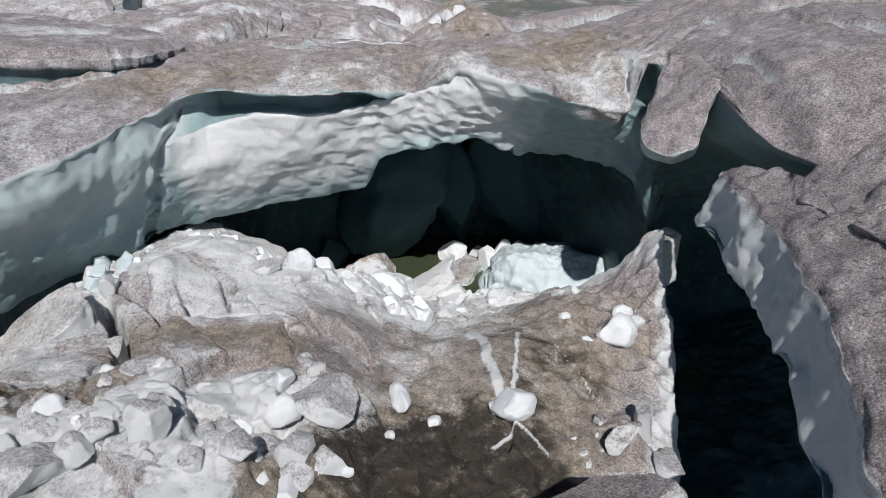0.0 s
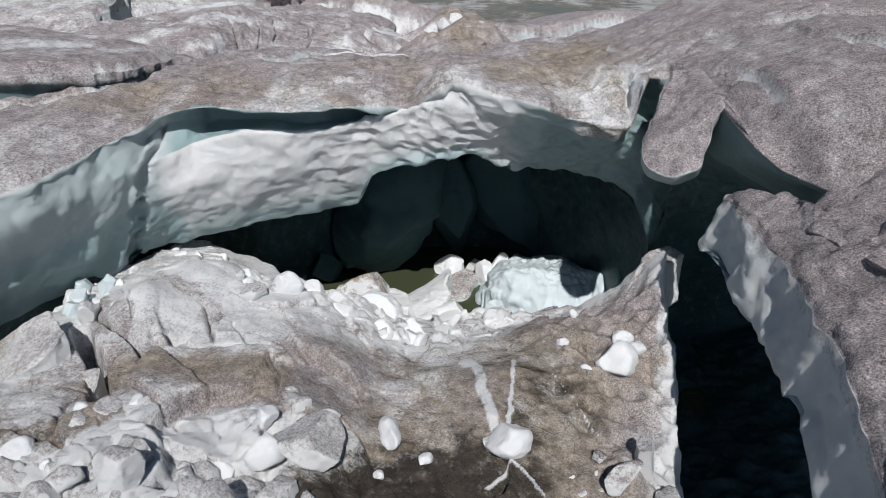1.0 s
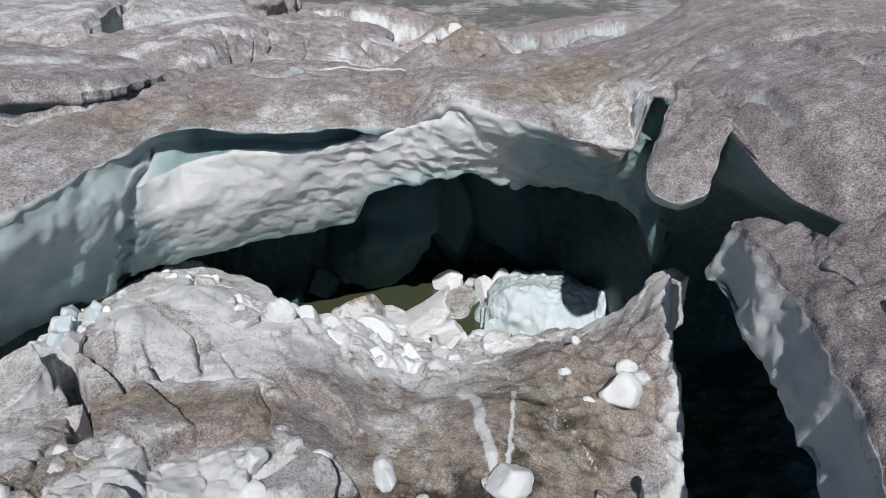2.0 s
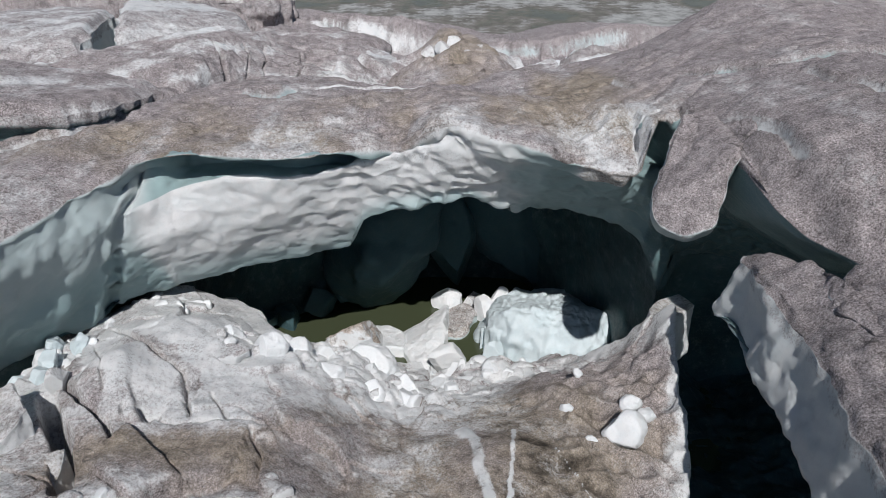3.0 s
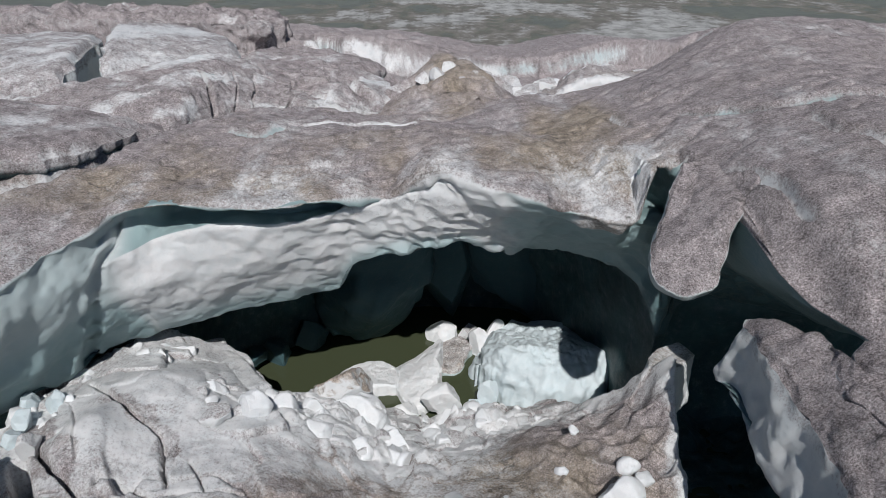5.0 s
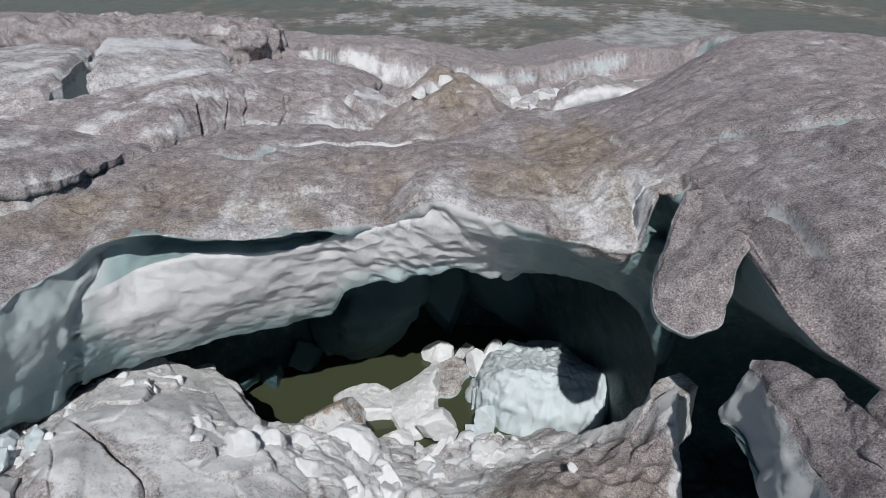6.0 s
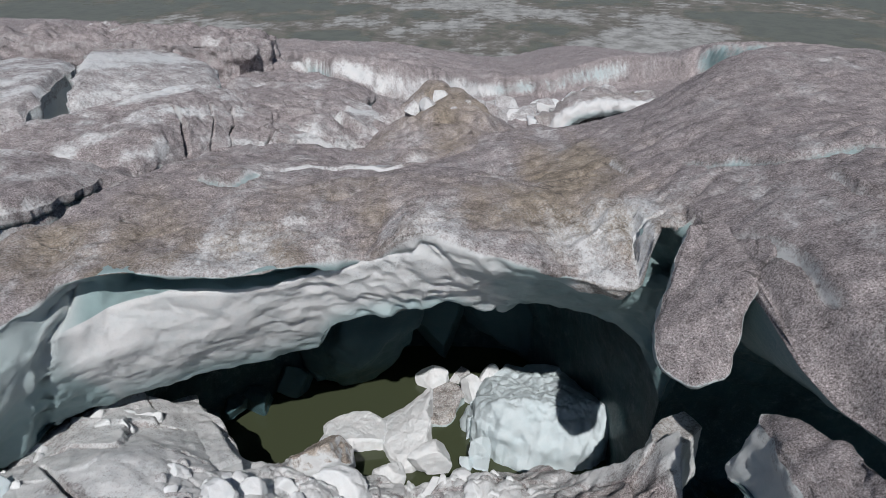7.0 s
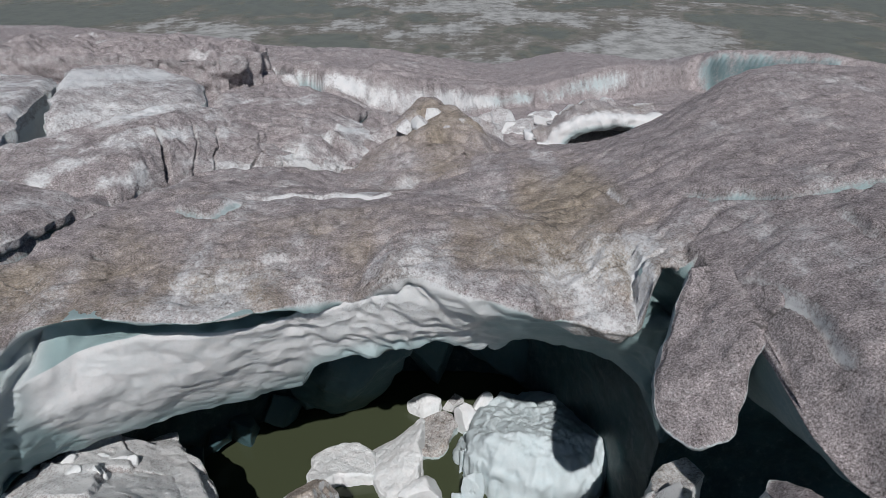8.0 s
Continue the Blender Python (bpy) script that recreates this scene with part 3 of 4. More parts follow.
def rubble_height(x, y):
    kx = (-16, -10, -8.5, -6.5, -4.3, -2.5, -1.0, 1.5, 3.5, 5.0, 6.9)
    ye = spl(kx, (20.5, 21, 21.9, 23.6, 21.8, 22.3, 22.5, 22.9, 22.8, 21.2, 20.1), x)
    rows = [(0.0, (4, 4.4, 4.6, 4.6, 4.4, 4.0, 3.6, 3.0, 2.2, 1.5, 1.0)),
            (11.5, (4.6, 5.0, 5.1, 5.2, 5.0, 4.5, 3.6, 3.35, 2.6, 1.6, 1.0)),
            (15.5, (4.4, 4.8, 4.8, 4.9, 4.8, 4.4, 3.6, 3.9, 3.6, 3.3, 3.0)),
            (18.0, (4.2, 4.5, 4.6, 4.9, 4.7, 4.1, 3.2, 3.1, 3.7, 3.8, 4.2))]
    last = spl(kx, (3.5, 3.8, 4.2, 3.2, 2.8, 2.3, 1.5, 1.1, 1.5, 3.0, 5.0), x)
    zs = [spl(kx, r[1], x) for r in rows] + [last]
    ys = [np.full(x.shape, r[0]) for r in rows] + [ye]
    h = zs[0]
    for k in range(4):
        t = np.clip((y - ys[k]) / (ys[k + 1] - ys[k]), 0, 1)
        h = np.where(y > ys[k], zs[k] + (zs[k + 1] - zs[k]) * (0.5 * t + 0.5 * t * t * (3 - 2 * t)), h)
    h = h + 0.75 * bump(x, y, -7.1, 16.6, 0.9, 1.0) + 0.5 * bump(x, y, -6.3, 18.9, 1.6, 1.2) - 0.25 * bump(x, y, -7, 13.9, 1, 0.7)
    h = h + 0.85 * bump(x, y, 4.2, 12.3, 1.0, 1.2) - 0.4 * bump(x, y, -3.6, 11.7, 1, 0.8) + 0.4 * bump(x, y, 1.8, 21.6, 1.2, 0.8) + 0.35 * bump(x, y, 6.5, 19.7, 0.8, 1.2)
    return h, ye


CRACKS = [  # plan line, half width, depth
    (((-8.75, 16.5), (-8.35, 15.9), (-7.95, 15.3), (-7.4, 14.6), (-6.85, 13.5), (-6.5, 12.8)), 0.17, 1.4),
    (((-8.4, 19.4), (-8.08, 19.06), (-6.54, 17.43), (-5.61, 16.83), (-5.41, 16.17), (-5.05, 15.3)), 0.045, 0.35),
    (((-8.7, 17.0), (-7.48, 15.68), (-6.72, 15.1), (-6.3, 14.5)), 0.055, 0.45),
    (((-8.5, 18.5), (-7.19, 16.41), (-6.88, 15.6)), 0.02, 0.15),
    (((-6.9, 15.0), (-6.1, 15.5), (-5.13, 15.05), (-4.52, 15.27), (-3.3, 15.35)), 0.04, 0.3),
    (((-3.6, 15.0), (-3.3, 14.3), (-3.19, 13.4)), 0.035, 0.22),
    (((-4.75, 16.1), (-4.2, 15.2)), 0.03, 0.2),
]
GROUND = {}


def ground_at(x, y):
    """Height of the collapsed mass as built."""
    k = min(max(int(np.searchsorted(GROUND["ys"], y)), 0), len(GROUND["ys"]) - 1)
    j = min(max(int(np.searchsorted(GROUND["xs"], x)), 0), len(GROUND["xs"]) - 1)
    return float(GROUND["h"][k, j])


VEINS = [(((0.75, 16.7), (1.0, 15.6), (1.3, 13.6)), 0.11), (((1.9, 16.4), (1.75, 15), (1.55, 13.6)), 0.045), (((1.0, 12.25), (1.55, 12.8), (2.15, 12.1)), 0.03),
         (((2.7, 15.6), (3.2, 14.8), (3.6, 13.8)), 0.010)]


BANDS = [  # plan line, half width, dust, silt
    (((-6.8, 13.8), (-5.2, 14.1), (-3.6, 14.5), (-2.3, 15.5), (-1.0, 16.6)), 0.75, 0.28, 0.12),
    (((-7.5, 18.2), (-6.2, 17.5), (-5.4, 16.4)), 0.25, 0.35, 0.1), (((-8.8, 17.8), (-7.9, 16.6), (-7.2, 15.5)), 0.22, 0.35, 0.1),
    (((-9.0, 11.1), (-8.0, 11.3), (-7.0, 11.5), (-6.4, 12.3)), 0.5, 0.6, 0.35),
    (((-2.6, 9.9), (-1.4, 10.9), (-0.8, 11.4), (0.8, 11.2), (2.4, 11.2)), 0.8, 0.6, 0.45),
]


def build_rubble():
    xs = np.concatenate([np.linspace(-18, 7.3, 620, endpoint=False), np.linspace(7.3, 16, 80)])
    ys = np.concatenate([np.linspace(-8, 8.5, 90, endpoint=False), np.linspace(8.5, 25, 420)])
    X, Y = np.meshgrid(xs, ys)
    x, y = X.ravel(), Y.ravel()
    h, ye = rubble_height(x, y)
    flat = np.stack([x, y, h], 1)
    smooth = bump(x, y, 2.4, 15.6, 3.4, 3.6)
    rough = 1 - np.clip(1.15 * smooth, 0, 1)
    flatten = np.clip(1.3 * bump(x, y, -6.8, 17.4, 2.2, 2.3), 0, 1)
    w1 = 0.25 * fbm(flat, 0.9, 3, 60)
    f1, j1 = facets(x + w1, y - w1, 1.7, 61, 0.55)
    f2, j2 = facets(x + 0.5 * w1, y + 0.5 * w1, 0.55, 71, 0.5)
    white = rough * np.clip(bump(x, y, -4, 11.6, 3.5, 1.7) * step(-2.2, -3.1, x) + 1.2 * bump(x, y, -1.6, 19.2, 3.0, 1.5) + bump(x, y, -8, 10.5, 2.5, 1.6) + bump(x, y, 1.4, 21, 2.2, 0.9), 0, 1)
    h = h + rough * ((0.52 - 0.25 * np.maximum(step(15, 17, y), step(-5.5, -7, x))) * (1 - 0.75 * flatten) * f1 - 0.12 * (1 - flatten) * step(0.07, 0.0, j1)) + white * (0.4 * f2 - 0.10 * step(0.06, 0, j2))
    knob = np.clip(1.5 * bump(x, y, -1.5, 19.3, 2.7, 2.1) + 1.2 * bump(x, y, 1.5, 21.8, 2.2, 1.1) + 0.8 * bump(x, y, -4.2, 11.0, 2.6, 1.2) * step(-2.5, -3.4, x), 0, 1)
    kp = np.stack([x + 0.35 * w1, 0.72 * y - 0.35 * w1], 1)
    k1, k2, kr = cells(kp, 0.82, 160)
    q1, q2, qr = cells(kp + 7.7, 0.4, 165)
    h = h + knob * (0.44 * np.sqrt(np.clip(1.1 - k1 * 1.25, 0, 1)) * (0.75 + 0.5 * kr) + 0.15 * np.sqrt(np.clip(1 - q1 * 1.2, 0, 1)) - 0.3)
    groove = knob * np.maximum(step(0.16, 0.03, k2 - k1), 0.6 * step(0.14, 0.02, q2 - q1))
    h = h + 0.10 * bump(x, y, 0, 11.4, 2.8, 1.2) * fbm(flat, 0.45, 4, 81) + 0.05 * fbm(flat, 0.5, 4, 80) + 0.10 * smooth * fbm(flat, 1.8, 3, 83)
    dent = 0.03 * smooth + smooth * step(2.2, 3.8, x) + bump(x, y, 5.0, 17.5, 2.0, 3.0)
    h = h + np.clip(dent, 0, 1) * 0.55 * (cells(flat + 0.1 * fbm(flat, 0.7, 2, 84)[:, None], 0.6, 85)[0] - 0.5)
    wobble = 0.5 * fbm(np.stack([x, y * 0, x * 0], 1), 1.3, 3, 88)
    h = h - 2.6 * step(-9.3, -9.9, x + 0.12 * (y - 15) + 0.3 * w1) * step(11.8, 12.8, y) * step(20.5, 19.5, y)
    drop = step(-0.1, 0.9, y - ye - wobble)
    h = h * (1 - drop) + -3.0 * drop
    cut_x = x + 0.2 * np.maximum(20 - y, 0)
    cliff = step(6.62, 6.76, cut_x + 0.15 * fbm(flat * (0, 1, 0), 1.2, 3, 90))
    for line, w, deep in CRACKS:
        wv = 0.12 * fbm(flat, 0.6, 3, 94)
        dist, _, along = to_line(x + wv, y - wv, line)
        h = h - deep * step(w * 1.4, w * 0.5, dist) * step(0, 0.1, along) * step(1, 0.9, along)
    floor_ = -0.35 + 0.5 * fbm(flat, 1.6, 4, 95)
    h = h * (1 - cliff) + floor_ * cliff
    bands = 0 * x
    dirt = 0.47 - 0.14 * step(15.5, 17, y) * step(-2, -4, x) + 0.5 * smooth - 0.4 * white + 0.5 * bump(x, y, -5.0, 14.2, 2.8, 0.9) + 0.3 * fbm(flat, 1.4, 4, 91) * (1 - 0.65 * step(15, 16.5, y) * step(-2.5, -4, x)) + 0.45 * groove - 0.25 * knob + 0.4 * bump(x, y, -9.5, 11.8, 3, 1.0) + 0.6 * bump(x, y, 0.0, 11.6, 2.8, 1.7)
    dirt = dirt + 0.08 * bump(x, y, -2.0, 16.5, 1.6, 1.6) - 0.1 * step(-2, -4, x) * step(13.2, 12.2, y) + 0.4 * bump(x, y, 4.6, 18.6, 1.6, 1.2)
    for line, w, grey, brown in BANDS:
        wv = 0.25 * fbm(flat, 0.8, 3, 150)
        dist, _, along = to_line(x + wv, y + wv, line)
        on = step(w * 1.4, w * 0.6, dist)
        dirt = dirt + grey * on
        bands = bands + brown * on
    dirt = dirt - 0.45 * bump(x, y, 4.9, 13.3, 0.8, 1.7)
    joint = rough * (1 - flatten) * step(0.16, 0.02, j1)
    dirt = dirt + 0.35 * joint - 0.08 * flatten * step(15.0, 16.0, y)
    silt = np.clip(0.15 + 0.6 * smooth + 1.1 * bump(x, y, -0.1, 11.7, 2.6, 1.7) + 0.14 * smooth * fbm(flat, 0.9, 3, 152) + 0.45 * bump(x, y, -9.5, 11.5, 3, 1.2) + 0.3 * bump(x, y, -5.2, 14.2, 2.6, 1.0) + bands - 0.25 * bump(x, y, 4.9, 13.3, 0.9, 1.8), 0, 1)
    for line, w in VEINS:
        wv = 0.07 * fbm(flat, 0.5, 3, 93)
        dist, _, along = to_line(x + wv, y + wv, line)
        on = step(w * 1.5, w * 0.7, dist)
        dirt = dirt - 0.8 * on
        h = h + 0.04 * on
    dirt = np.clip(dirt, 0, 1) * (1 - 0.75 * step(5.95, 6.5, cut_x + 0.3 * fbm(flat, 0.8, 3, 99))) * (1 - 0.8 * step(0.1, 0.6, drop))
    # slab's shadow past the cliff edge painted dark; pool-side drop darkened too
    clear_shade = np.maximum(0.85 * step(0.2, 0.8, drop), step(6.61, 6.67, cut_x + 0.15 * fbm(flat * (0, 1, 0), 1.2, 3, 90)))
    past = cut_x + 0.15 * fbm(flat * (0, 1, 0), 1.2, 3, 90) - 6.62
    tuck = np.where(past < 0.14, 1.6 * np.maximum(past, 0), 0.224 * step(1.4, 0.14, past))
    P = np.stack([x - tuck, y, h], 1).reshape(*X.shape, 3)
    GROUND.update(xs=xs, ys=ys, h=P[..., 2])
    me = grid_mesh("collapsed_ice", P, ICE, False, dirt=dirt, silt=silt, clear_shade=clear_shade)
    return tagged(new("collapsed_ice", me), "collapsed mass of cracked dirty ice before the cave", "ice", kind="structure")


build_rubble()

# ---- water ----


def sheet(name, material, label, x0, x1, y0, y1, z):
    me = bpy.data.meshes.new(name)
    me.from_pydata([(x0, y0, 0), (x1, y0, 0), (x1, y1, 0), (x0, y1, 0)], [], [(0, 1, 2, 3)])
    me.materials.append(material)
    ob = tagged(new(name, me), label, "water", kind="structure")
    ob.location = (0, 0, z)


sheet("water", POOL, "still olive meltwater in the cave", -22, 16, 6, 36, WATER)
sheet("lake", LAKE, "silty grey-green lake with drifting slush", -3000, 3000, -3000, 3000, WATER - 0.1)

# ---- loose blocks ----


def ball(level):
    bm = bmesh.new()
    bmesh.ops.create_icosphere(bm, subdivisions=level, radius=1.0)
    v = np.array([p.co[:] for p in bm.verts])
    f = [[q.index for q in p.verts] for p in bm.faces]
    bm.free()
    return v, f


BALLS = {k: ball(k) for k in (3, 4, 5, 6)}


def chunk_mesh(name, material, seed, size, level=4, cuts=13, depth=(0.45, 0.78), wear=0.024):
    """A block of broken ice: a ball cut flat on several sides, then worn."""
    rng = np.random.default_rng(seed)
    v, f = BALLS[level]
    v = v * 1.15
    for _ in range(cuts):
        n = rng.normal(size=3)
        n /= np.linalg.norm(n)
        over = v @ n - rng.uniform(*depth)
        v = v - np.maximum(over, 0)[:, None] * n
    v = v * np.asarray(size)
    n = v / np.maximum(np.linalg.norm(v, axis=1, keepdims=True), 1e-6)
    s = float(np.mean(size))
    v = v + n * (wear * s * (2.2 * fbm(v + 31.7 * seed, 0.9 * s, 3, seed) + fbm(v + 11.1 * seed, 0.25 * s, 3, seed + 5)))[:, None]
    me = bpy.data.meshes.new(name)
    me.from_pydata(v.tolist(), [], f)
    me.polygons.foreach_set("use_smooth", np.ones(len(f), dtype=bool))
    me.materials.append(material)
    return me


def chunk(name, label, material, seed, place, size, turn=(0, 0, 0), group="", **more):
    ob = new(name, chunk_mesh(name, material, seed, size, **more))
    ob.matrix_world = pose(*place, *turn)
    return tagged(ob, label, "ice block", group)


# the great slab and the tongue
def prism(name, outline, top_at, thick, material, lean=(0, 0), seed=0, rough=0.05, dusty=0.95, edge=0.12, relief=0.06, dent=0.0, dense_shade=(0.0, 0.3, 0.8), recess=0.0, wrap=0.4, silt=0.0, heart=None, streaks=0.0, sharp=0.0, fine=1.0, splits=(), craggy=None, crust=False, flank=0.06):
    """A thick plate: a plan outline (centre, angle steps) filled by rings, its top given by a function, its side leaning outward below."""
    pts = np.asarray(outline, float)
    n, nt, ns = int(280 * fine), int(62 * fine), 22
    k = np.linspace(0, len(pts), n, endpoint=False)
    i = k.astype(int) % len(pts)
    t = (k - np.floor(k))[:, None]
    p0, p1, p2, p3 = pts[i - 1], pts[i], pts[(i + 1) % len(pts)], pts[(i + 2) % len(pts)]
    ring = 0.5 * (2 * p1 + (p2 - p0) * t + (2 * p0 - 5 * p1 + 4 * p2 - p3) * t ** 2 + (3 * p1 - p0 - 3 * p2 + p3) * t ** 3)
    ring = ring + sharp * (p1 + (p2 - p1) * t - ring)
    wob = np.stack([ring[:, 0], ring[:, 1], ring[:, 0] * 0], 1)
    uneven = rough * np.stack([fbm(wob, 0.5, 3, seed), fbm(wob, 0.5, 3, seed + 7)], 1)
    mid = np.asarray(heart) if heart else pts.mean(0)
    rows = []
    for s in np.linspace(0.01, 1, nt):
        q = mid + (ring - mid) * s + uneven * s ** 8
        z = top_at(q[:, 0], q[:, 1])
        z = z - edge * step(1 - 1.6 * min(edge, 0.1) if edge < 0.2 else 0.8, 1.0, np.full(n, s)) ** 2
        rows.append(np.column_stack([q, z]))
    edge = rows[-1]
    for s in np.linspace(0, 1, ns)[1:]:
        q = edge.copy()
        q[:, 0] += lean[0] * s
        q[:, 1] += lean[1] * s
        q[:, 2] -= thick * s
        inward = mid - q[:, :2]
        q[:, :2] += recess * float(step(0.1, 0.32, s)) * inward / np.linalg.norm(inward, axis=1, keepdims=True)
        rows.append(q)
    under = rows[-1]
    low = under.mean(0)
    for s in np.linspace(1, 0.01, 12)[1:]:
        rows.append(low + (under - low) * s)
    P = np.stack(rows)
    P = np.concatenate([P, P[:, :1]], 1)
    N = grid_normals(P)
    f = P.reshape(-1, 3)
    d = relief * fbm(f, 0.9, 4, seed + 11) + 0.25 * relief * fbm(f, 0.2, 3, seed + 17)
    if dent:
        d = d + dent * (cells(f + 0.1 * fbm(f, 0.7, 2, seed)[:, None], 0.6, seed + 19)[0] - 0.5)
    if craggy:
        near = np.exp(-((f[:, 0] - craggy[0][0]) ** 2 + (f[:, 1] - craggy[0][1]) ** 2) / craggy[1] ** 2)
        c, j = facets(f[:, 0] + 0.3 * fbm(f, 0.8, 3, seed + 31), f[:, 1], 1.1, seed + 33, 0.8)
        d = d + near * (0.5 * c - 0.12 * step(0.08, 0.0, j))
    for line, w, deep in splits:
        wv = 0.1 * fbm(f, 0.7, 3, seed + 37)
        away, _, along = to_line(f[:, 0] + wv, f[:, 1] - wv, line)
        d = d - deep * step(w * 1.6, w * 0.5, away) * step(1, 0.85, along) * (np.arange(len(f)) < nt * (n + 1))
    P = P + (N.reshape(-1, 3) * d[:, None]).reshape(P.shape)
    P[:, -1] = P[:, 0]
    r = np.arange(len(rows))[:, None] + np.zeros((1, n + 1))
    f = P.reshape(-1, 3)
    slant = np.stack([0.55 * f[:, 0] + 0.8 * f[:, 1], 3.0 * (0.55 * f[:, 1] - 0.8 * f[:, 0]), f[:, 2]], 1)
    pale = (0.34 * fbm(slant, 2.6, 4, seed + 23) + 0.18 * fbm(f, 0.7, 3, seed + 29)).reshape(r.shape) if streaks else 0
    dirt = np.clip(np.where(r < nt - 1, dusty - np.maximum(pale, -0.1) * streaks, np.where(r < nt + 3, wrap * dusty, flank)), 0, 1)
    # sides and undersides: ice tint with shade painted in, darkest below
    silts, clear_shade = np.full(dirt.shape, silt), np.where(r < (nt + 2 if recess else nt - 1), dense_shade[0], np.where(r < nt + ns - 1, dense_shade[1], dense_shade[2]))
    if not crust:
        return grid_mesh(name, P, material, False, dirt=dirt, silt=silts, clear_shade=clear_shade)
    return [grid_mesh(key, P[rows_], material, False, dirt=dirt[rows_], silt=silts[rows_], clear_shade=clear_shade[rows_]) for key, rows_ in ((name, slice(nt - 1, None)), ("dust_crust", slice(0, nt)))]


def crusted(name, meshes, label, category, group="", cover="grey granular dust crust"):
    """A block of ice in two parts: the body, and the crust of dust on it."""
    ob = tagged(new(name), label, category, group)
    for key, me, text in (("ice_body", meshes[0], ""), ("dust_crust", meshes[1], cover)):
        piece = new(key, me)
        piece.parent = ob
        if text:
            tagged(piece, text)
    return ob


def slab_top(x, y):
    return 8.1 + 0.55 * (x - 6.6) - 0.05 * (y - 13) - 0.35 * step(10, 7, y) - 0.22 * np.maximum(y - 15.0, 0) + 0.45 * np.exp(-((x - 6.6) / 0.65) ** 2 - ((y - 16.8) / 1.3) ** 2) + 0.12 * step(-0.5, 0.1, x - 7.1 - 0.6 * (y - 13.8)) * step(13.2, 14, y)


# outline extended unseen behind and right of the camera to block sun from the chasm
me = prism("ice_slab", [(6.55, 16.85), (6.72, 17.0), (6.95, 16.9), (7.2, 16.3), (7.4, 15.5), (7.32, 14.75), (7.05, 13.72), (7.42, 14.25), (7.62, 14.65), (8.4, 14.95), (9.8, 15.0), (13, 13.5), (13, 6), (12, -3), (8, -7), (4.6, -4), (4.4, 2), (4.95, 5.5), (5.54, 8.0), (6.02, 10.3), (6.3, 12.4), (6.42, 14.0), (6.5, 15.6)], slab_top, 1.35, ICE, (-0.28, 0.05), seed=201, dense_shade=(0.0, 0.12, 0.8), relief=0.1, dent=0.1, heart=(7.3, 10.6), sharp=0.6, crust=True)
crusted("ice_slab", me, "great tilted slab of ice under grey granular dust", "ice slab")


def tongue_top(x, y):
    z = 8.98 + 0.45 * (x - 6) + 0.6 * np.minimum(y - 18.6, 0) + 0.12 * np.maximum(y - 18.6, 0)
    return z + (top(np.where(y < 21, np.maximum(x, 7.12), x), y) + 0.03 - z) * np.maximum(step(19.4, 21.4, y), step(6.1, 6.95, x) * step(17.7, 18.9, y))


me = prism("ice_tongue", [(6.6, 21.9), (6.25, 20.9), (5.5, 19.6), (5.08, 18.45), (5.2, 17.9), (5.65, 17.54), (6.15, 17.48), (6.5, 17.98), (6.95, 18.65), (7.7, 19.5), (8.0, 21.2), (7.1, 22.8)], tongue_top, 0.4, ICE, (0.15, 0.55), seed=230, crust=True)
crusted("ice_tongue", me, "tongue of grey dusty ice jutting over the void", "ice slab")

# broken blocks of the upper surface, parted by crevasses
def long_slab(x, y):
    lip_y = spl((-14, -9.6, -8.4, -7.4, -5.7, -3.9, -2.1, -1.4), (26.4, 26.6, 27.0, 29.2, 31.3, 31.9, 32.9, 34.0), x)
    lip_z = spl((-14, -10, -8.4, -7.4, -5.7, -3.9, -2.1), (9.15, 9.1, 9.1, 8.95, 8.62, 8.5, 8.28), x)
    rise = spl((-14, -9, -7, -5, -2), (1.0, 0.95, 0.7, 0.5, 0.45), x)
    d = np.maximum(y - lip_y, 0)
    return lip_z + rise * (1 - np.exp(-d / 1.3)) + 0.045 * d


def near_slab(x, y):
    return 9.72 - 0.12 * (x + 9)


def white_block(x, y):
    d = 0.65 * np.maximum(y - 29.9 - 1.17 * (x + 12.15), 0)
    return 9.95 + (1.1 - 0.2 * (x + 12.15)) * (1 - np.exp(-d / 0.7)) - 0.05 * np.maximum(y - 35, 0)


def pale_block(x, y):
    return 9.9 + 0.85 * (1 - np.exp(-np.maximum(y - 28.6, 0) / 1.1)) - 0.04 * np.maximum(y - 34, 0)


def rounded_hump(x, y):
    return 9.35 - 0.1 * (x + 6.5) - 0.03 * (y - 37)


def back_block(x, y):
    return 10.5 - 0.03 * (x + 12) - 0.08 * (y - 44)


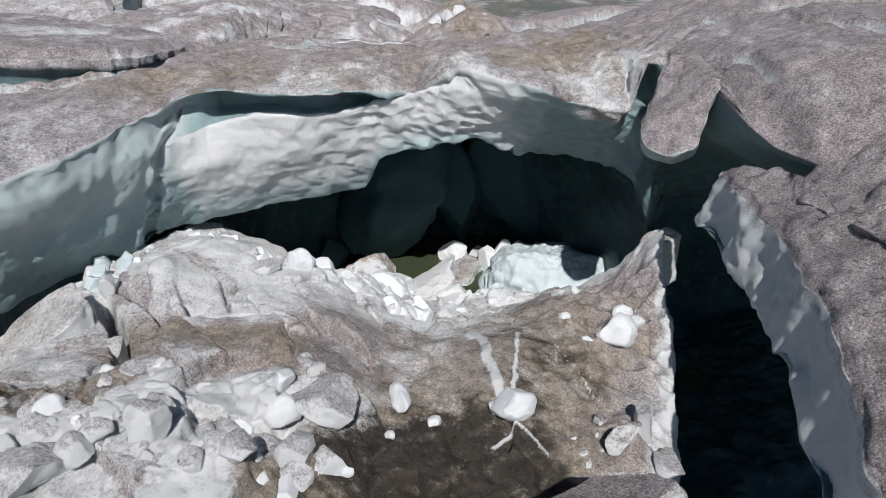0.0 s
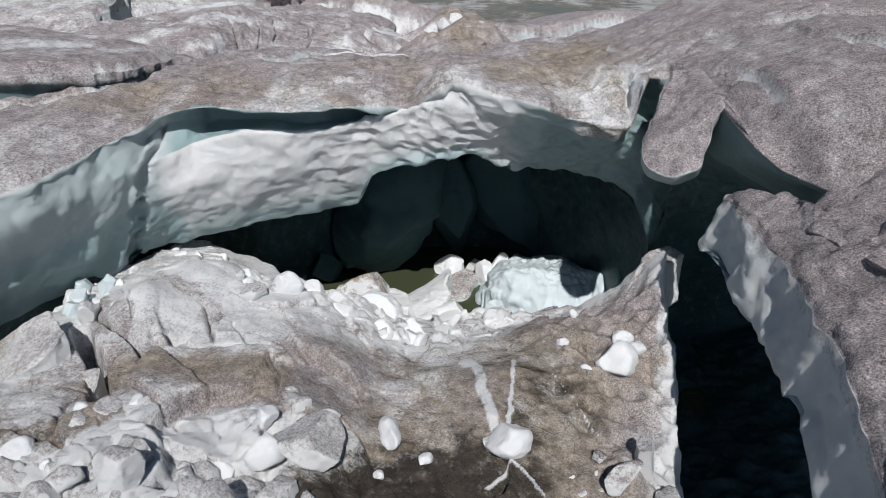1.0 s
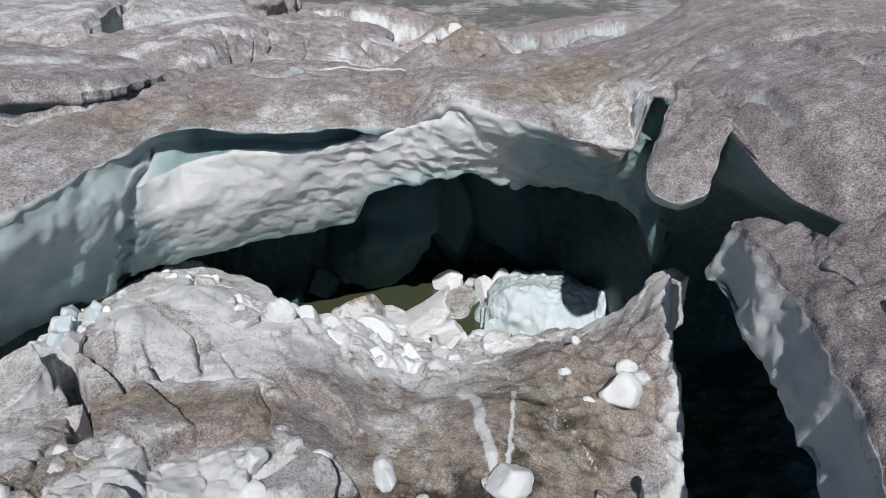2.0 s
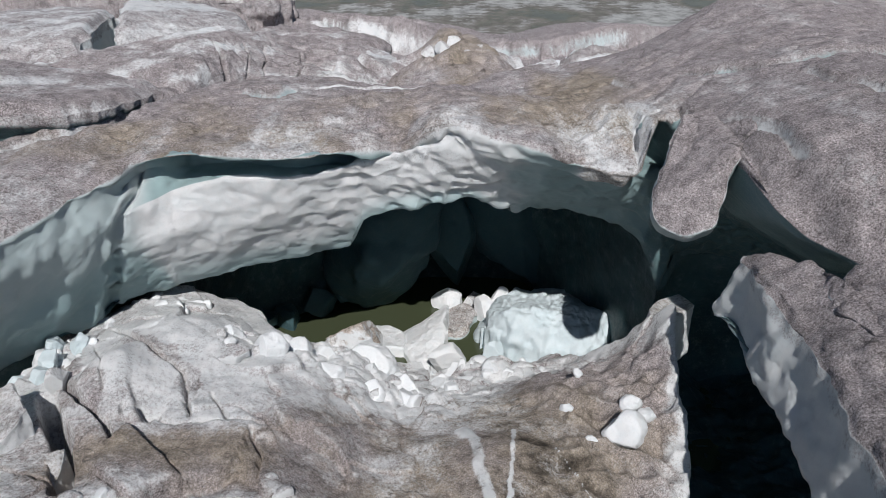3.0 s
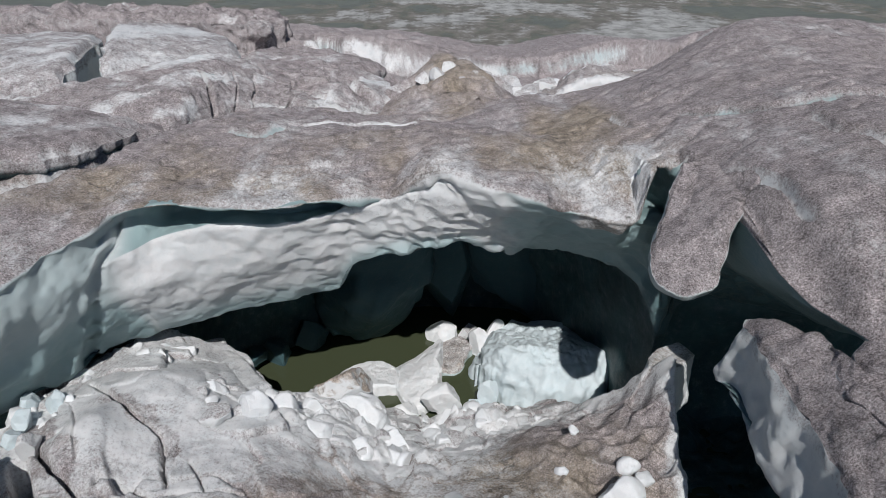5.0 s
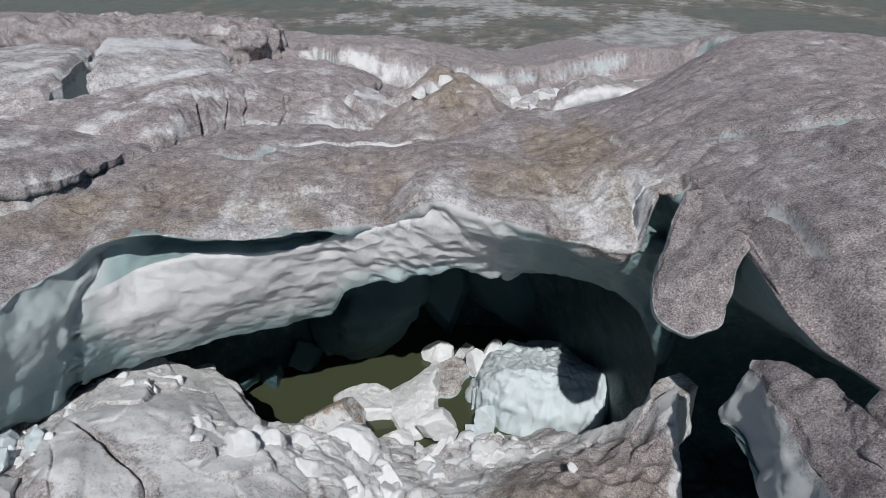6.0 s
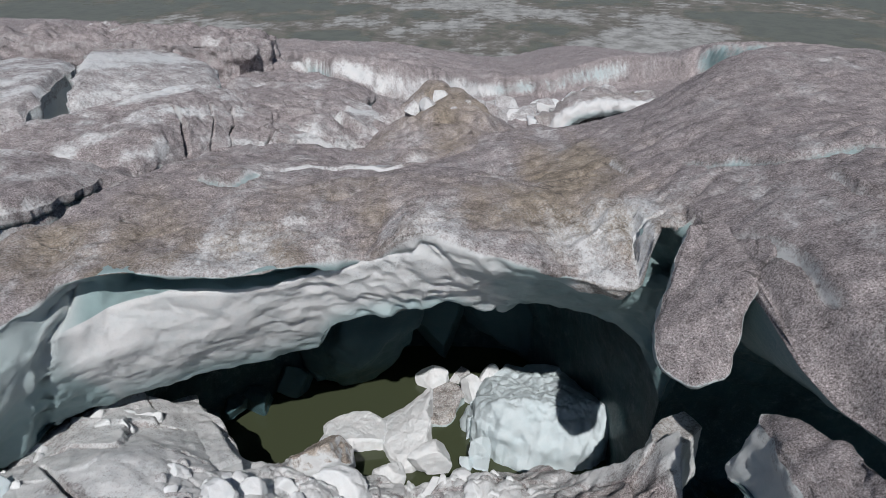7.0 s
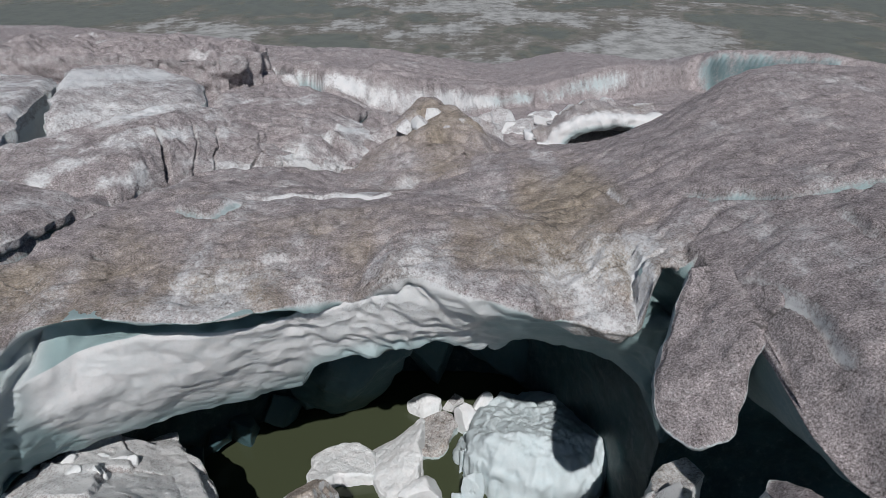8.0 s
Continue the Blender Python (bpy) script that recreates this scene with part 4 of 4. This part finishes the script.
me = prism("glacier_block", [(-8.4, 26.9), (-7.95, 27.8), (-7.4, 29.2), (-6.4, 30.6), (-5.7, 31.3), (-4.8, 31.75), (-3.9, 31.95), (-3.0, 32.35), (-2.1, 32.95), (-1.4, 34.0), (-2.0, 36.6), (-3.0, 37.6), (-5.0, 37.0), (-6.5, 35.4), (-8.2, 34.6), (-9.3, 33.4), (-10.3, 31.6), (-12.1, 29.7), (-13.2, 28.2), (-14.5, 26.6), (-11.5, 26.4), (-9.6, 26.5)], long_slab, 1.7, ICE, seed=511, rough=0.14, dusty=0.72, relief=0.1, edge=0.22, dense_shade=(0.0, 0.4, 0.95), recess=0.42, wrap=0.7, streaks=1.5, sharp=0.7, heart=(-8.0, 31.4), fine=2.0,
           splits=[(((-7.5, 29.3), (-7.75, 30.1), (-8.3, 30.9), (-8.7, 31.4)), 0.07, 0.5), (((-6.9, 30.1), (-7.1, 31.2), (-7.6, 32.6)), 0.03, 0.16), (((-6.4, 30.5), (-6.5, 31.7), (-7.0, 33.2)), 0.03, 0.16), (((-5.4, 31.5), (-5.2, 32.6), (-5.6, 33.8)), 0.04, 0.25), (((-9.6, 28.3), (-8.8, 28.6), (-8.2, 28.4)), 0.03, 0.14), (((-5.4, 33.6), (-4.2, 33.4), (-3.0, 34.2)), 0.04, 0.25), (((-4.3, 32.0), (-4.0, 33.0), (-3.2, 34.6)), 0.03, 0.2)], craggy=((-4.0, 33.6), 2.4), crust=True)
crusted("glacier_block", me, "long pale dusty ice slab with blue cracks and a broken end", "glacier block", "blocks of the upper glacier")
for outline, height, thick, seed, dusty, side, relief, label in (
        ([(-9.3, 22.9), (-8.95, 24.4), (-8.75, 25.3), (-8.6, 26.3), (-9.6, 26.6), (-11.5, 26.8), (-15, 26.8), (-19, 24), (-17, 20.0), (-13, 20.5), (-11, 21.5), (-9.8, 22.2)], near_slab, 1.9, 541, 0.88, 0.8, 0.06, "long slab of grey dusty ice above a blue crevasse"),
        ([(-11.75, 30.2), (-11.1, 30.8), (-10.3, 31.7), (-9.2, 33.2), (-8.35, 34.4), (-8.2, 36.0), (-9.0, 38.5), (-11.0, 39.4), (-12.8, 38.6), (-13.3, 36.0), (-12.7, 33.8), (-12.1, 31.6)], white_block, 2.6, 551, 0.55, 0.2, 0.06, "smooth white-fronted ice block beside a deep blue crevasse"),
        ([(-12.6, 29.2), (-12.85, 31.0), (-13.5, 33.7), (-14.4, 37.0), (-15.5, 38.5), (-18, 38), (-21, 33), (-18, 28), (-15, 27.6), (-13.6, 28.0)], pale_block, 2.6, 561, 0.6, 0.2, 0.06, "smooth pale ice block beside a deep blue crevasse"),
        ([(-7.8, 35.0), (-6.6, 35.4), (-5.0, 36.9), (-3.2, 37.7), (-2.2, 40.0), (-4.0, 42.6), (-7.0, 42.4), (-8.7, 40.0), (-8.3, 37.5), (-7.9, 36.2)], rounded_hump, 1.8, 571, 0.98, 0.5, 0.12, "rounded hump of grey dusty ice"),
        ([(-9.0, 43.0), (-8.2, 44.8), (-8.8, 49.5), (-13, 51), (-19, 50), (-24, 46), (-21, 43.2), (-15.5, 42.6), (-11.5, 42.6)], back_block, 2.2, 581, 1.0, 0.15, 0.3, "rough-fronted ice block behind the white one")):
    me = prism("glacier_block", outline, height, thick, ICE, (0.0, 0.0), seed=seed, rough=0.11, dusty=dusty, relief=relief, edge=0.3, dense_shade=(0.0, side, 0.95), recess=0.42 if thick < 2 else 0.0, wrap=0.8, streaks=1.0, sharp=0.6, crust=True, flank=0.85 if height is back_block else 0.06)
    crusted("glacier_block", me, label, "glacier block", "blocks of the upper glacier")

# blocks in the pool
def block_top(x, y):
    z = 1.25 - 0.33 * np.maximum(y - 26.4, 0) - 0.55 * np.maximum(26.4 - y, 0) ** 1.5
    z = z - 0.3 * np.maximum(2.9 - x, 0) ** 1.3 - 0.25 * np.maximum(x - 5.6, 0)
    return z + 0.10 * np.sin(3.1 * (x + 0.5 * y) + 1.3 * np.sin(1.7 * y)) * step(26.2, 27.2, y)


me = prism("ice_block", [(1.7, 27.0), (1.85, 28.4), (2.5, 30.0), (3.6, 31.0), (5.2, 31.2), (6.4, 30.4), (6.9, 28.4), (6.7, 26.6), (5.9, 25.5), (4.6, 25.2), (3.3, 25.4), (2.3, 26.1)], block_top, 3.0, BLUE, (-0.15, -0.1), seed=401, rough=0.16, dusty=0.03, relief=0.15, dent=0.16, edge=0.5)
tagged(new("ice_block", me), "large pale blue scalloped ice block standing in the pool", "ice block")


def wedge_top(x, y):
    return -0.52 + 0.42 * (x + 1.35) + 0.06 * (y - 26.5) - 0.12 * np.abs(y - 26.9 - 0.8 * (x + 0.6)) ** 1.4


def plate_top(x, y):
    return -0.38 - 0.06 * (y - 27) + 0.05 * np.sin(2.3 * x)


def silty_top(x, y):
    return -0.45 + 0.18 * np.sin(2.1 * x + y) - 0.1 * np.abs(x - 0.9)


me = prism("ice_wedge", [(-1.55, 27.9), (-1.0, 28.0), (-0.3, 28.2), (0.42, 28.75), (0.5, 28.2), (0.3, 27.4), (0.42, 26.5), (0.2, 25.6), (-0.5, 25.2), (-0.95, 25.8), (-1.2, 26.6)], wedge_top, 1.6, SNOWY, (0.0, -0.1), seed=411, rough=0.09, relief=0.06, edge=0.08)
tagged(new("ice_wedge", me), "white wedge of ice tilted out of the pool", "ice block")
me = prism("ice_plate", [(-3.3, 27.4), (-2.7, 27.95), (-1.75, 28.1), (-1.2, 27.5), (-1.15, 26.4), (-2.2, 26.35), (-2.9, 25.95), (-3.35, 26.3)], plate_top, 1.2, SNOWY, (0.0, -0.05), seed=414, rough=0.09, relief=0.05, edge=0.08)
tagged(new("ice_plate", me), "low white plate of ice lying in the pool", "ice block")
me = prism("ice_block", [(0.3, 27.9), (0.25, 28.8), (0.4, 29.65), (1.1, 29.95), (1.65, 29.7), (1.6, 28.8), (1.1, 28.0), (0.7, 27.7)], silty_top, 1.0, ICE, (0.0, 0.0), seed=417, rough=0.12, dusty=0.62, relief=0.09, silt=0.35)
tagged(new("ice_block", me), "low grey silty ice block in the pool", "ice block")
for name, label, mat, seed, place, size, turn in (
        ("ice_block", "small white ice block at the pool's far side", SNOWY, 15, (0.6, 30.3, -0.5), (0.74, 0.5, 0.62), (0, 8, 12)),
        ("ice_block", "small dusty ice block at the pool's far side", BLOCK, 19, (1.45, 30.6, -0.7), (0.5, 0.4, 0.35), (0, 0, 40)),
        ("ice_block", "small white ice block beside the large blue one", SNOWY, 16, (2.0, 29.55, -0.35), (0.72, 0.6, 0.85), (0, 0, 10)),
        ("ice_block", "small white ice block beside the large blue one", SNOWY, 21, (2.6, 30.0, -0.3), (0.5, 0.45, 0.55), (0, 0, 20)),
        ("ice_block", "cracked white ice block at the pool's edge", SNOWY, 17, (0.6, 25.0, -0.15), (0.98, 0.6, 0.62), (0, 6, 8)),
        ("ice_block", "narrow white ice block leaning on the large one", BLUE, 18, (2.2, 25.5, -0.15), (0.42, 0.5, 0.85), (12, 0, 5)),
        ("ice_block", "narrow white ice block leaning on the large one", BLUE, 24, (1.65, 25.3, -0.5), (0.25, 0.3, 0.55), (6, 8, 25)),
        ("ice_block", "rounded white ice block at the pool's edge", SNOWY, 25, (-0.75, 24.7, -0.35), (0.62, 0.5, 0.5), (0, 0, 35))):
    chunk(name, label, mat, seed, place, size, turn, level=5, cuts=11, wear=0.035)

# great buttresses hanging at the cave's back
chunk("ice_buttress", "smooth buttress of glassy ice, coloured dark for shade, hanging over the pool", CAVE_SHADED, 41, (-2.2, 30.4, 2.5), (2.0, 1.3, 3.0), (0, 24, 0), level=5, cuts=4, depth=(0.7, 0.95), wear=0.05)
chunk("ice_buttress", "leaning slab of glassy ice at the cave's back, coloured dark for shade", CAVE_SHADED, 43, (0.35, 31.7, 1.6), (1.15, 0.8, 2.6), (0, -6, 6), level=5, cuts=9, wear=0.03)
chunk("ice_buttress", "broad slab of glassy blue ice at the cave's back, coloured dark for shade", CAVE_SHADED, 47, (3.5, 32.4, 1.7), (2.5, 0.9, 3.3), (0, -9, -8), level=5, cuts=9, wear=0.03)
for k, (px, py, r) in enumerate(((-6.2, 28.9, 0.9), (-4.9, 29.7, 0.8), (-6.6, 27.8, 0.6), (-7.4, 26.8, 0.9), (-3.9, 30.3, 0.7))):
    chunk("ice_block", "glassy ice block heaped in the cave, coloured dark for shade", CAVE_SHADED, 60 + k, (px, py, -0.4 + 0.2 * k % 0.5), (r, r * 0.8, r * 0.8), (0, 0, 40 * k), "cave blocks")

# ---- fallen blocks on the collapsed mass: plan place, half size, turn, material, label ----
ANGULAR = "angular bluish white ice block wedged beside the plates"
LUMP, PLATE, GREY = "rounded white ice lump lying on brown silty ice", "broken white ice plate with dusty top", "dust-topped grey ice block among rubble"
FALLEN = [
    (1.55, 13.2, 0.42, 0.38, 0.35, 20, SNOWY, LUMP), (1.16, 13.3, 0.16, 0.15, 0.17, 0, SNOWY, LUMP),
    (4.45, 16.4, 0.46, 0.42, 0.48, 10, SNOWY, LUMP), (4.78, 17.25, 0.26, 0.20, 0.2, 10, SNOWY, LUMP), (5.08, 16.9, 0.2, 0.2, 0.17, 0, SNOWY, LUMP),
    (3.25, 17.15, 0.15, 0.13, 0.12, 0, SNOWY, LUMP), (3.65, 16.05, 0.13, 0.08, 0.07, 0, SNOWY, LUMP), (3.75, 18.6, 0.1, 0.14, 0.1, 30, SNOWY, LUMP),
    (-2.3, 12.3, 0.82, 0.72, 0.62, 0, BLOCK, GREY), (-3.15, 11.9, 0.36, 0.34, 0.36, 30, SNOWY, LUMP), (-3.3, 12.75, 0.22, 0.2, 0.22, 0, SNOWY, LUMP),
    (-0.95, 13.35, 0.2, 0.46, 0.25, 12, SNOWY, LUMP), (-0.2, 12.95, 0.17, 0.13, 0.12, 40, SNOWY, LUMP), (-1.75, 10.6, 0.14, 0.1, 0.1, 0, SNOWY, LUMP), (-1.1, 12.3, 0.11, 0.1, 0.09, 0, SNOWY, LUMP),
    (-5.1, 10.25, 0.5, 0.42, 0.42, 15, BLOCK, GREY), (-6.7, 9.6, 0.8, 0.6, 0.5, 20, BLOCK, PLATE), (-5.2, 11.0, 0.5, 0.3, 0.25, -35, BLOCK, PLATE), (-6.0, 10.3, 0.3, 0.28, 0.25, 0, BLOCK, GREY),
    (-8.95, 16.9, 0.33, 0.3, 0.36, 20, BLUE, ANGULAR), (-9.2, 17.7, 0.3, 0.32, 0.36, 50, BLUE, ANGULAR), (-9.5, 18.5, 0.35, 0.3, 0.35, 10, BLUE, ANGULAR), (-9.9, 17.3, 0.4, 0.3, 0.3, 0, BLUE, ANGULAR), (-8.8, 18.5, 0.3, 0.25, 0.35, 0, BLUE, ANGULAR),
    (-8.45, 16.6, 0.3, 0.35, 0.4, 10, BLOCK, GREY),
    (4.35, 13.1, 0.3, 0.4, 0.5, 5, BLOCK, GREY), (3.45, 13.2, 0.2, 0.2, 0.24, 0, DUSTY, GREY), (3.75, 12.5, 0.5, 0.35, 0.3, 20, DUSTY, GREY),
    (4.75, 12.3, 0.34, 0.5, 0.4, 10, BLOCK, GREY),
    (-2.6, 10.6, 0.38, 0.34, 0.4, 20, BLOCK, GREY), (-3.4, 9.95, 0.34, 0.3, 0.34, 50, BLOCK, GREY), (-4.15, 9.7, 0.26, 0.24, 0.26, 80, BLOCK, GREY), (-6.1, 9.9, 0.34, 0.3, 0.34, 10, BLOCK, GREY),
    (-4.6, 17.6, 0.4, 0.3, 0.28, 10, BLOCK, GREY), (-3.9, 18.0, 0.4, 0.35, 0.3, 60, SNOWY, LUMP),
]
for k, (px, py, a, b, c, turn, mat, label) in enumerate(FALLEN):
    chunk("ice_block", label, mat, 100 + k, (px, py, 0.5 * (ground_at(px, py) + max(ground_at(px + u * a, py + w * b) for u in (-0.6, 0, 0.6) for w in (-0.6, 0, 0.6))) + 0.4 * c), (a, b, c), (8 * math.sin(k), 8 * math.cos(2 * k), turn), "fallen ice blocks", level=5 if a > 0.6 else 4, **({"cuts": 5, "depth": (0.62, 0.92), "wear": 0.05} if label is LUMP else {"cuts": 11, "wear": 0.035}))

chunk("ice_block", "broad grey block with a granular dusty top", DUSTY, 97, (2.3, 8.25, 4.45), (1.75, 1.45, 1.35), (4, 3, 12), level=6, cuts=9)

chunk("ice_block", "brown silt-stained ice stone at the pool's edge", ice("silty_ice", 0.95, dust=(0.34, 0.29, 0.24)), 128, (-2.35, 21.5, 2.75), (0.8, 0.6, 0.85), (0, -8, 20), level=5, cuts=8, depth=(0.55, 0.9), wear=0.05)
chunk("ice_block", "rounded white ice block under the brown stone", SNOWY, 127, (-1.9, 20.75, 2.25), (0.85, 0.7, 0.8), (0, 0, 0), level=5, cuts=7, depth=(0.6, 0.9), wear=0.05)

# tilted plates at the heap's flank and by the pool
for outline, (px, py, pz, gx, gy), thick, seed, label in (
        ([(-8.1, 23.3), (-7.4, 24.1), (-6.83, 24.95), (-5.9, 23.4), (-5.1, 22.1), (-4.2, 20.5), (-5.0, 19.6), (-6.6, 20.6), (-7.3, 21.9)], (-6.83, 24.85, 2.6, -0.04, -0.29), 3.4, 301, "broad white plate of ice sloping into the pool"),
        ([(-10.6, 14.3), (-9.7, 15.3), (-8.85, 15.7), (-8.45, 15.3), (-8.0, 14.75), (-8.2, 14.25), (-9.5, 13.6)], (-8.85, 15.5, 5.45, 0.38, 0.34), 1.7, 311, "tilted wedge of ice with dusty top"),
        ([(-10.6, 12.2), (-9.3, 13.7), (-8.1, 14.35), (-7.2, 14.3), (-6.98, 13.6), (-7.5, 12.7), (-9, 12.0)], (-7.15, 14.2, 4.85, 0.10, 0.30), 1.5, 321, "tilted plate of silty ice with a white broken edge"),
        ([(5.9, 20.5), (6.1, 20.9), (6.5, 21.4), (7.15, 21.5), (7.35, 20.9), (6.9, 20.3), (6.3, 20.2)], (6.7, 20.9, 4.45, 0.1, -0.12), 1.6, 331, "ribbed horn of grey ice above the chasm")):
    me = prism("ice_plate", outline, lambda x, y: pz + gx * (x - px) + gy * (y - py), thick, ICE, (0.05, 0.05), seed=seed, rough=0.08, dusty=0.25 if seed == 301 else 0.5, silt=0.05 if seed == 301 else 0.4, relief=0.07, sharp=0.85, edge=0.06, crust=True, dense_shade=(0.0, 0.06, 0.6))
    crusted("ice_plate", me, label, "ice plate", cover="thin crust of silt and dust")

# heaps of smaller pieces: centre, half axes, number, size range, share of white ones
HEAPS = [(-1.7, 19.6, 2.6, 1.4, 26, 0.26, 0.6, 0.75), (0.2, 22.6, 2.4, 0.7, 24, 0.26, 0.66, 0.7), (1.4, 21.4, 2.0, 0.9, 20, 0.2, 0.55, 0.6), (-4.4, 10.6, 2.4, 1.1, 30, 0.14, 0.5, 0.35), (-7.6, 10.4, 1.6, 1.0, 14, 0.14, 0.5, 0.35),
         (-9.2, 18.9, 0.8, 1.5, 14, 0.14, 0.36, 0.9), (-7.9, 21.9, 1.2, 0.8, 16, 0.12, 0.35, 0.8), (-2.9, 12.9, 0.9, 0.8, 8, 0.14, 0.26, 0.3), (-6.3, 12.4, 0.8, 0.6, 8, 0.14, 0.3, 0.3),
         (-4.4, 18.8, 1.3, 0.9, 12, 0.2, 0.45, 0.7), (3.6, 12.6, 1.2, 0.7, 12, 0.07, 0.18, 0.3)]
rng = np.random.default_rng(77)
k = 0
for cx, cy, ax, ay, number, small, large, share in HEAPS:
    for _ in range(number):
        r, w = math.sqrt(rng.uniform(0, 1)), rng.uniform(0, 2 * math.pi)
        px, py = cx + ax * r * math.cos(w), cy + ay * r * math.sin(w)
        size = small + (large - small) * rng.uniform(0, 1) ** 2.2
        kind = rng.uniform(0, 1)
        mat, label = (SNOWY, "small lump of white ice in a heap of rubble") if kind < share else (BLOCK, "small broken ice piece with dusty top")
        k += 1
        z = max(ground_at(px, py), WATER)
        chunk("ice_chunk", label, mat, 500 + k, (px, py, z - 0.42 * size), size * rng.uniform((0.7, 0.65, 0.75), (1.15, 1.0, 1.25)), tuple(rng.uniform(-25, 25, 2)) + (rng.uniform(0, 360),), "ice rubble", level=4 if size > 0.26 else 3, cuts=9, depth=(0.55, 0.86), wear=0.04)

# far seracs beyond the knoll
for k in range(34):
    u = (k * 0.618) % 1
    px, py = 3.4 + 8.5 * u + rng.uniform(-0.38, 0.38), 44.6 + 0.7 * (k % 7) + 2.5 * u + rng.uniform(-0.4, 0.4)
    z = float(top(np.array([px]), np.array([py]))[0])
    size = rng.uniform(0.35, 1.0)
    chunk("serac", "jagged white serac with dusty top in a broken trough", SNOWY if k % 4 == 0 else BLOCK, 800 + k, (px, py, z + 0.1 * size), (size * rng.uniform(0.9, 1.6), size, size * 0.8), (rng.uniform(-25, 25), rng.uniform(-25, 25), rng.uniform(0, 180)), "far seracs", cuts=11)


def build_ice_arch():
    """A small arch of white ice standing in the trough: a thick band swept along its bow, ragged below."""
    t = np.linspace(0, 1, 90)
    path = np.stack([spl((0, 0.2, 0.4, 0.65, 0.85, 1), (5.9, 6.7, 7.9, 9.6, 11.0, 12.4), t), 43.6 + 1.2 * t, spl((0, 0.2, 0.4, 0.65, 0.85, 1), (5.0, 5.7, 6.75, 6.95, 6.75, 6.6), t)], 1)
    a = np.linspace(0, 2 * np.pi, 49)
    deep, tall = spl((0, 0.3, 1), (1.1, 1.4, 1.6), t)[:, None], spl((0, 0.2, 0.5, 1), (1.0, 0.75, 0.42, 0.5), t)[:, None]
    sy, sz = np.sign(np.cos(a)) * np.abs(np.cos(a)) ** 0.6, np.sign(np.sin(a)) * np.abs(np.sin(a)) ** 0.6
    P = np.stack([path[:, :1] + 0 * a, path[:, 1:2] + deep * sy + 0.9, path[:, 2:] + tall * sz], -1)
    f = P.reshape(-1, 3)
    N = grid_normals(P).reshape(-1, 3)
    c1, _, _ = cells(f, 0.8, 611)
    d = 0.25 * fbm(f, 1.0, 4, 610) - 0.3 * (c1 - 0.5)
    P = (f + N * d[:, None]).reshape(P.shape)
    P[:, -1] = P[:, 0]
    up = np.clip(sz, 0, 1)[None] * np.ones((90, 1))
    me = grid_mesh("ice_arch", P, ICE, False, dirt=0.75 * step(0.7, 1.0, up), silt=0.3 * up, clear_shade=0.35 * step(0.2, -0.6, sz)[None] * np.ones((90, 1)))
    return tagged(new("ice_arch", me), "small white ice arch over a blue hollow in the trough", "ice arch")


build_ice_arch()

# broken crest of the knoll
for k, (px, py, a, b, c, turn) in enumerate(((0.9, 36.0, 0.55, 0.5, 0.5, 20), (0.3, 35.2, 0.45, 0.4, 0.35, 60), (1.5, 36.6, 0.5, 0.6, 0.4, 100), (-0.3, 35.6, 0.4, 0.5, 0.35, 140), (2.3, 36.4, 0.5, 0.45, 0.35, 10), (1.3, 34.6, 0.35, 0.3, 0.25, 80))):
    z = float(top(np.array([px]), np.array([py]))[0])
    chunk("ice_block", "jagged pale ice block on the crest of a knoll", BLOCK, 900 + k, (px, py, z - 0.25 * c), (a, b, c), (15 * math.sin(k), 15 * math.cos(k), turn), "knoll blocks", cuts=12)
